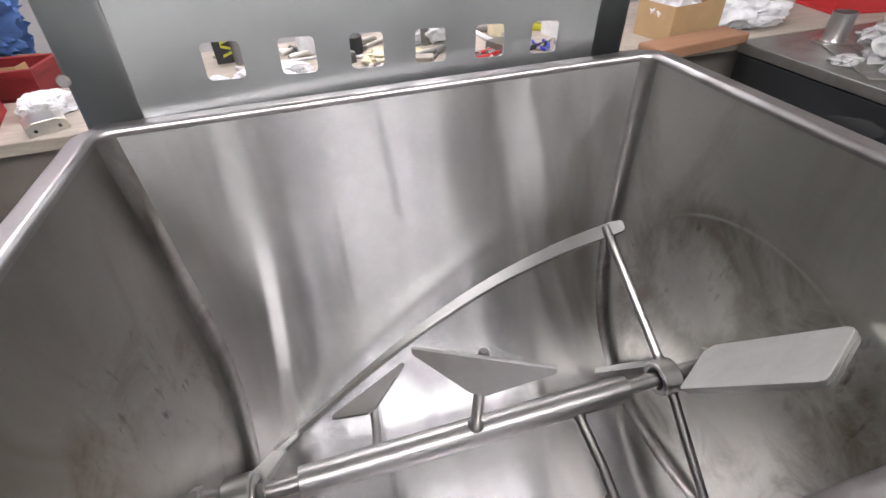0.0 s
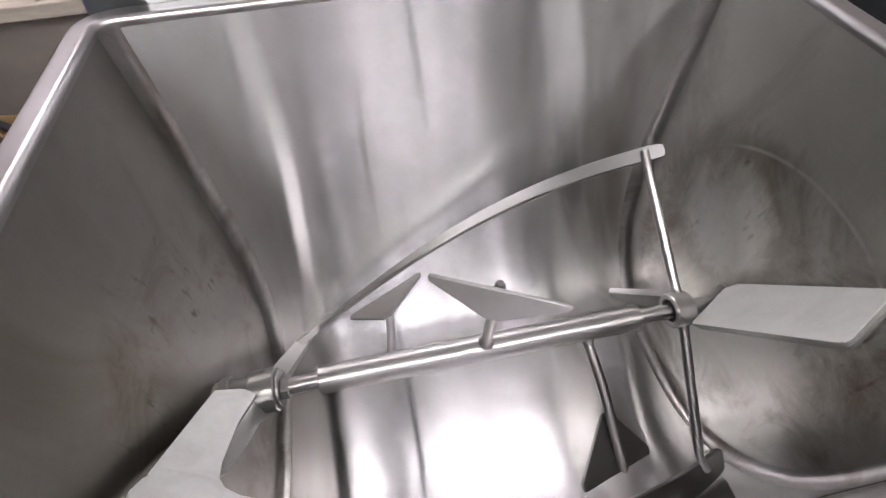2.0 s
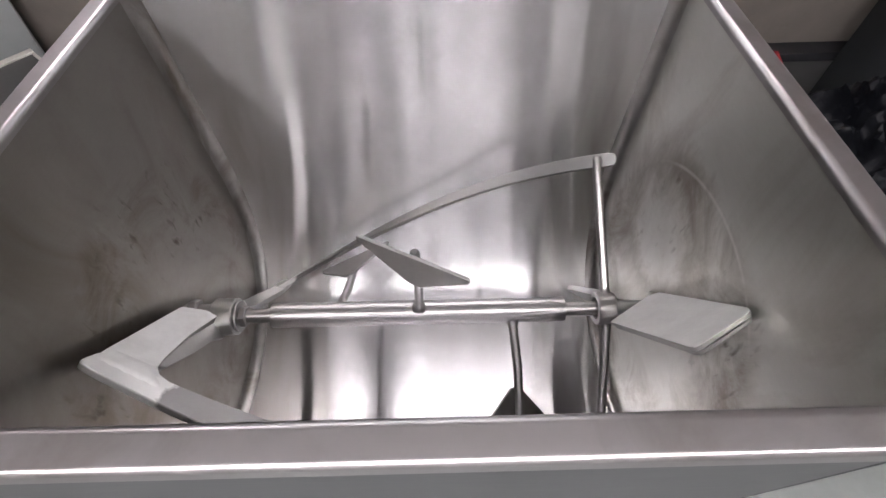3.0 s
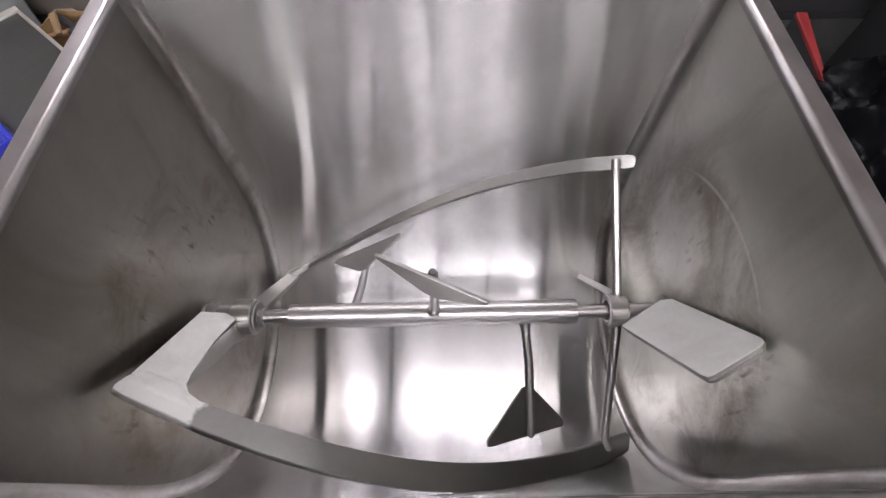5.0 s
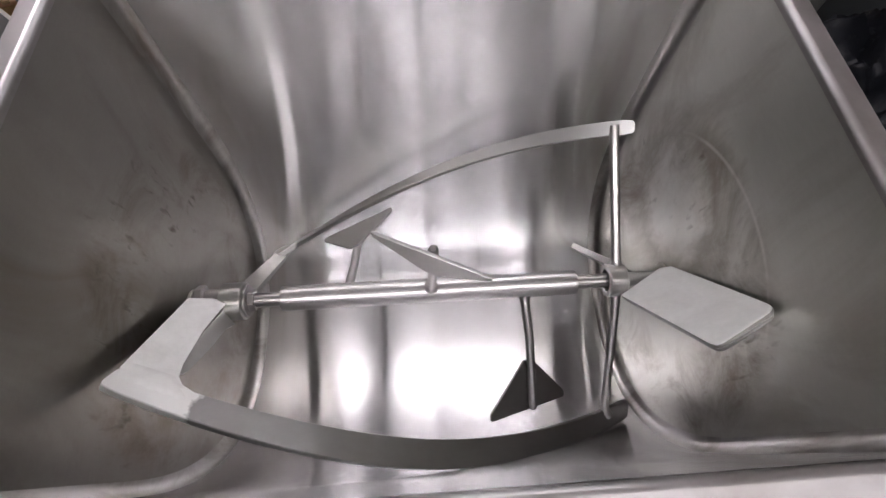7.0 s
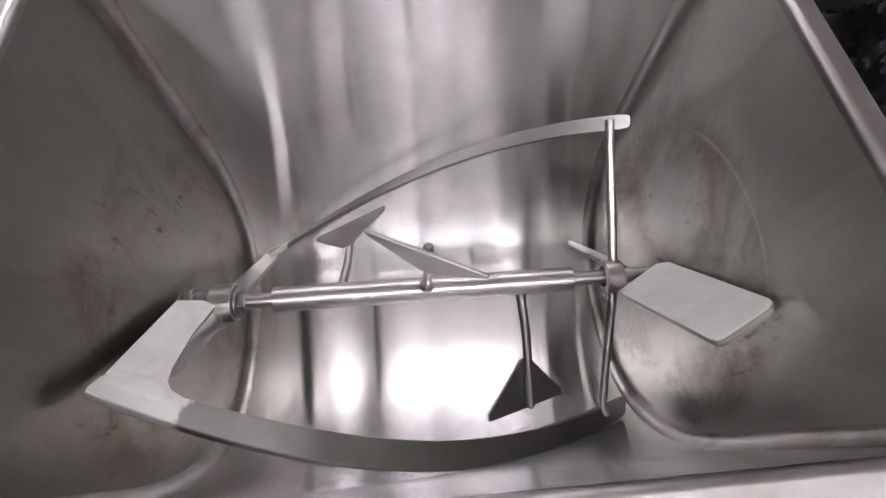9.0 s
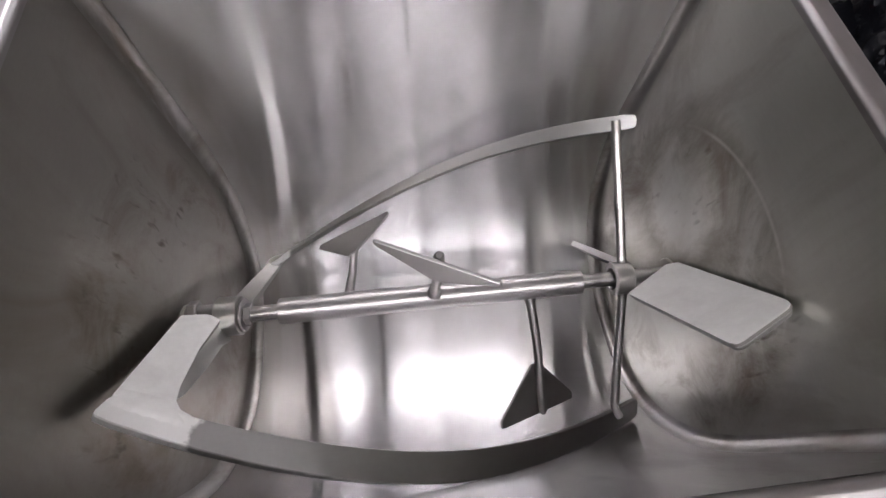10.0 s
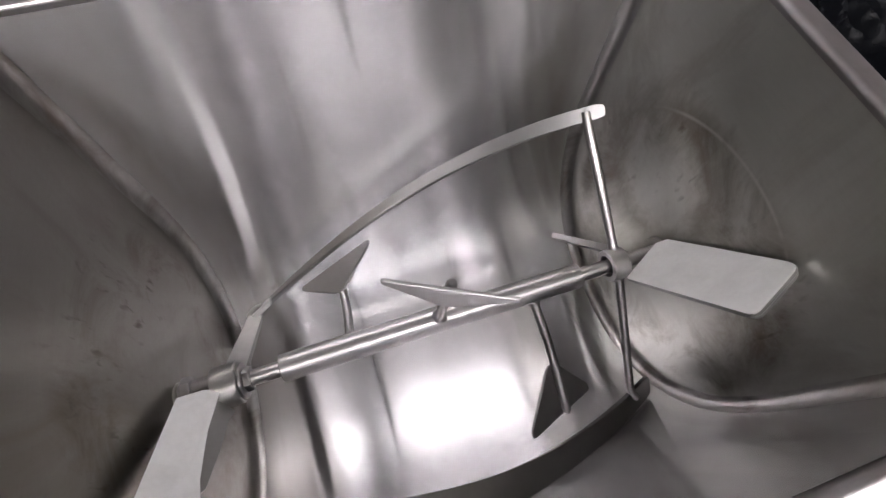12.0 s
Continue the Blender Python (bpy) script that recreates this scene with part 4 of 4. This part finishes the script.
add_box(bm, (-0.35, -0.004, 0), (0.35, 0.004, 0.8), 0.002)
sheet = part("steel_sheet", bm, STEEL_LID, None)
sheet.matrix_basis = pose(-1.95, 1.33, 0.002, -8, 0, 6)
tagged(sheet, "dark steel sheet leaning on the bench", "sheet")


# clutter on the bench that shows through the lid's holes
def bottle(x, y, r, h, material, cap, label):
    ob = base_at("bottle", x, y, BZ, 0, label, "bottle", "bottles on the bench")
    bm = bmesh.new()
    lathe(bm, (0, 0, 1), [(0, r * 0.9), (0.004, r), (h * 0.68, r), (h * 0.78, r * 0.75), (h * 0.84, r * 0.36), (h * 0.9, r * 0.36)], 22)
    part("body", bm, material, ob, "", smooth=True)
    bm = bmesh.new()
    lathe(bm, (0, 0, 1), [(h * 0.88, r * 0.42), (h * 0.99, r * 0.42), (h, r * 0.38)], 18)
    part("cap", bm, cap, ob, "", smooth=True)
    return ob


def rod_thing(name, x, y, l, r, rz, material, label, category, z=BZ):
    bm = bmesh.new()
    lathe(bm, X, [(-l / 2, r * 0.9), (-l / 2 + 0.003, r), (0.0, r * 0.95), (l / 2 - 0.003, r), (l / 2, r * 0.9)], 16)
    ob = part(name, bm, material, None, "", smooth=True)
    ob.matrix_basis = pose(x, y, z + r, 0, 0, rz)
    return tagged(ob, label, category, "loose bars on the bench" if category == "tool" else "")


def pliers(x, y, rz, material):
    ob = base_at("pliers", x, y, BZ + 0.01, rz, "hand pliers with coloured grips on the bench", "pliers", "pliers on the bench")
    for s in (-1, 1):
        bm = bmesh.new()
        tube(bm, [(0, 0, 0), (0.05, s * 0.018, 0), (0.10, s * 0.03, 0), (0.16, s * 0.026, 0)], [0.006, 0.008, 0.009, 0.008], 10)
        part("grip", bm, material, ob, "", smooth=True)
        bm = bmesh.new()
        tube(bm, [(0.005, 0, 0), (-0.03, s * 0.008, 0), (-0.06, s * 0.002, 0)], [0.008, 0.008, 0.003], 10)
        part("jaw", bm, GREY, ob, "", smooth=True)
    return ob


rng = random.Random(4)
bottle(-0.72, 2.16, 0.045, 0.24, DARK, DARK, "black bottle on the bench")
bottle(-0.135, 2.06, 0.046, 0.19, WHITE, DARK, "white bottle with black cap on the bench")
bottle(-0.44, 2.02, 0.03, 0.18, GREY, DARK, "grey can with dark cap on the bench")
bottle(0.06, 2.05, 0.035, 0.2, DARK, GREY, "dark spray can on the bench")
bottle(0.82, 1.98, 0.062, 0.30, CREAM, CREAM, "large cream plastic canister on the bench")
heap("white_wrap", 0.50, 2.05, BZ, 0.14, 0.12, 0.14, WHITE, "crumpled white wrapping on the bench", "wrapping", 31, 0.5, 3.2)
heap("white_wrap", -0.30, 1.78, BZ, 0.16, 0.12, 0.05, WHITE, "flat crumpled white wrapping on the bench", "wrapping", 33, 0.5, 3.2)


def marked_carton(x, y, rz):
    """A narrow black carton with slanting yellow marks down its front."""
    ob = base_at("marked_carton", x, y, BZ, rz, "narrow black carton with yellow slanting marks on the bench", "carton")
    bm = bmesh.new()
    add_box(bm, (-0.052, -0.03, 0.001), (0.052, 0.03, 0.24), 0.003)
    part("box", bm, DARK, ob)
    for k in range(7):
        z, d = 0.035 + 0.028 * k, 0.016 * (-1) ** k
        bm = bmesh.new()
        sweep(bm, [[Vector((-0.018, yy, z - d * 0.5)), Vector((0.030, yy, z + d * 0.5)), Vector((0.030, yy, z + d * 0.5 + 0.012)), Vector((-0.018, yy, z - d * 0.5 + 0.012))] for yy in (-0.0325, -0.0305)])
        part("mark", bm, YELLOW, ob, "slanting yellow mark")
    return ob


marked_carton(-0.50, 2.08, 4)
heap("cloth_rag", 0.22, 1.80, BZ, 0.13, 0.10, 0.05, CREAM, "crumpled cream rag on the bench", "rag", 36, 0.5, 3.6)
heap("white_cloth", 1.18, 2.0, BZ, 0.14, 0.12, 0.14, WHITE, "crumpled white cloth on the bench", "cloth", 37, 0.5, 3.6)
open_box(1.10, 1.86, BZ + 0.001, 0.16, 0.12, 0.07, 20, WHITE, "small white carton on the bench")
for k in range(46):
    rod_thing(rng.choice(["steel_bar", "screwdriver", "pipe_offcut"]), -0.75 + 2.0 * rng.random(), 1.5 + 0.62 * rng.random(), 0.10 + 0.2 * rng.random(), 0.006 + 0.010 * rng.random(),
              rng.uniform(0, 180), rng.choice([GREY, ALU, ALU, DARK, WHITE]), "loose metal bar among the tools on the bench", "tool")
for x, y, rz, m_ in ((0.55, 1.62, 30, RED), (0.05, 1.6, 200, DARK), (-0.3, 1.56, 120, RED), (0.9, 1.6, 80, BLUE_PLASTIC), (0.3, 1.55, -20, YELLOW)):
    pliers(x, y, rz, m_)
for x, y, s in ((0.0, 1.86, 0.07), (0.34, 1.68, 0.05), (0.72, 1.72, 0.06), (-0.12, 1.66, 0.05), (1.0, 1.56, 0.05)):
    bm = bmesh.new()
    add_box(bm, (-s, -s * 0.6, 0), (s, s * 0.6, s * 0.7), 0.004)
    ob = part("metal_block", bm, rng.choice([GREY, ALU, WOOD]))
    ob.matrix_basis = pose(x, y, BZ, 0, 0, rng.uniform(0, 180))
    tagged(ob, "small machined block on the bench", "block", "blocks on the bench")
for x, y, rz, l in ((-1.35, 1.62, 12, 0.5), (-1.7, 1.58, -8, 0.4), (-1.1, 1.66, 30, 0.35)):
    plank(x, y, 0.401, l, 0.09, 0.03, rz, WOOD, "loose timber offcut on the low bench shelf")

open_box(-1.28, 1.27, 0.0, 0.46, 0.22, 0.50, -8, CARD, "tall carton full of timber offcuts beside the cabinet")
TAN = plain("tan_timber", (0.30, 0.20, 0.10), 0.7, 0.35, 7.0, 0.3, 0.002, stretch=(1, 8, 8))
for x, y, z, l, w, rz, m_ in ((-1.26, 1.27, 0.47, 0.36, 0.07, -48, TAN), (-1.37, 1.29, 0.50, 0.26, 0.03, -35, DARK), (-1.33, 1.24, 0.515, 0.22, 0.025, 20, BOARD), (-1.30, 1.30, 0.53, 0.2, 0.02, 75, DARK), (-1.40, 1.26, 0.53, 0.14, 0.025, 120, TAN), (-1.17, 1.26, 0.51, 0.2, 0.04, -60, WOOD)):
    plank(x, y, z, l, w, 0.018, rz, m_, "loose timber offcut heaped in the tall carton")
heap("white_scrap", -1.09, 0.76, 0.62, 0.045, 0.06, 0.04, WHITE, "crumpled white scrap on the low cabinet", "scrap", 52, 0.4, 3.0, 4)
rod_thing("steel_bar", -1.68, 0.62, 0.4, 0.015, 50, ALU, "bright steel bar on the low cabinet", "bar", 0.62)
for k in range(30):
    x, y = 1.86 + 0.75 * rng.random(), 0.30 + 1.05 * rng.random()
    if k % 3 == 0:
        heap("plastic_scrap", x, y, BZ, 0.07, 0.05, 0.03, CLEAR, "crumpled film scrap on the steel table", "scrap", 60 + k, 0.5, 3.0, 4)
    else:
        plank(x, y, BZ + 0.001 + 0.0005 * k, 0.12 + 0.2 * rng.random(), 0.03 + 0.05 * rng.random(), 0.004, rng.uniform(0, 180), rng.choice([GREY, DARK, STEEL_TABLE, ALU]), "thin metal offcut lying on the steel table")


# more tools and scrap heaped on the bench
for k in range(34):
    x, y = -0.8 + 2.05 * rng.random(), 1.47 + 0.72 * rng.random()
    kind = k % 4
    if kind == 0:
        heap("plastic_scrap", x, y, BZ, rng.uniform(0.03, 0.07), rng.uniform(0.03, 0.06), rng.uniform(0.02, 0.06), rng.choice([WHITE, CLEAR]), "crumpled pale film scrap on the workbench", "scrap", 80 + k, 0.5, 3.0, 4)
    elif kind == 1:
        bm = bmesh.new()
        r = rng.uniform(0.012, 0.03)
        lathe(bm, (0, 0, 1), [(0, r * 0.6), (0, r), (r * 0.7, r), (r * 0.75, r * 0.93), (r * 0.75, r * 0.6), (0, r * 0.6)], 18)
        ob = part("steel_ring", bm, rng.choice([ALU, GREY]), None, "", smooth=True)
        ob.matrix_basis = pose(x, y, BZ + 0.001)
        tagged(ob, "turned steel ring lying on the workbench", "ring", "steel rings on the bench")
    elif kind == 2:
        plank(x, y, BZ + 0.001, rng.uniform(0.10, 0.24), rng.uniform(0.02, 0.06), rng.uniform(0.004, 0.02), rng.uniform(0, 180), rng.choice([ALU, GREY, WHITE, CARD]), "flat offcut lying among the tools on the bench")
    else:
        bottle(x, 1.95 + 0.28 * rng.random(), rng.uniform(0.018, 0.04), rng.uniform(0.09, 0.2), rng.choice([WHITE, GREY, DARK, ALU]), rng.choice([DARK, WHITE]), "small bottle standing at the back of the bench")
bm = bmesh.new()
add_box(bm, (-0.11, -0.03, 0), (0.11, 0.03, 0.03), 0.006)
ob = part("yellow_tape", bm, YELLOW)
ob.matrix_basis = pose(1.02, 1.98, BZ + 0.001, 0, 0, -35)
tagged(ob, "yellow tape strip lying on the bench", "tape")
heap("blue_cloth", -0.50, 1.57, BZ, 0.07, 0.05, 0.05, BLUE_PLASTIC, "small blue wrapping on the bench", "wrapping", 41, 0.5, 3.0, 4)
heap("orange_scrap", -0.47, 1.47, BZ, 0.03, 0.03, 0.03, plain("orange_plastic", (0.75, 0.30, 0.02), 0.5, 0.15), "small orange plastic piece on the bench", "scrap", 42, 0.4, 3.0, 4)
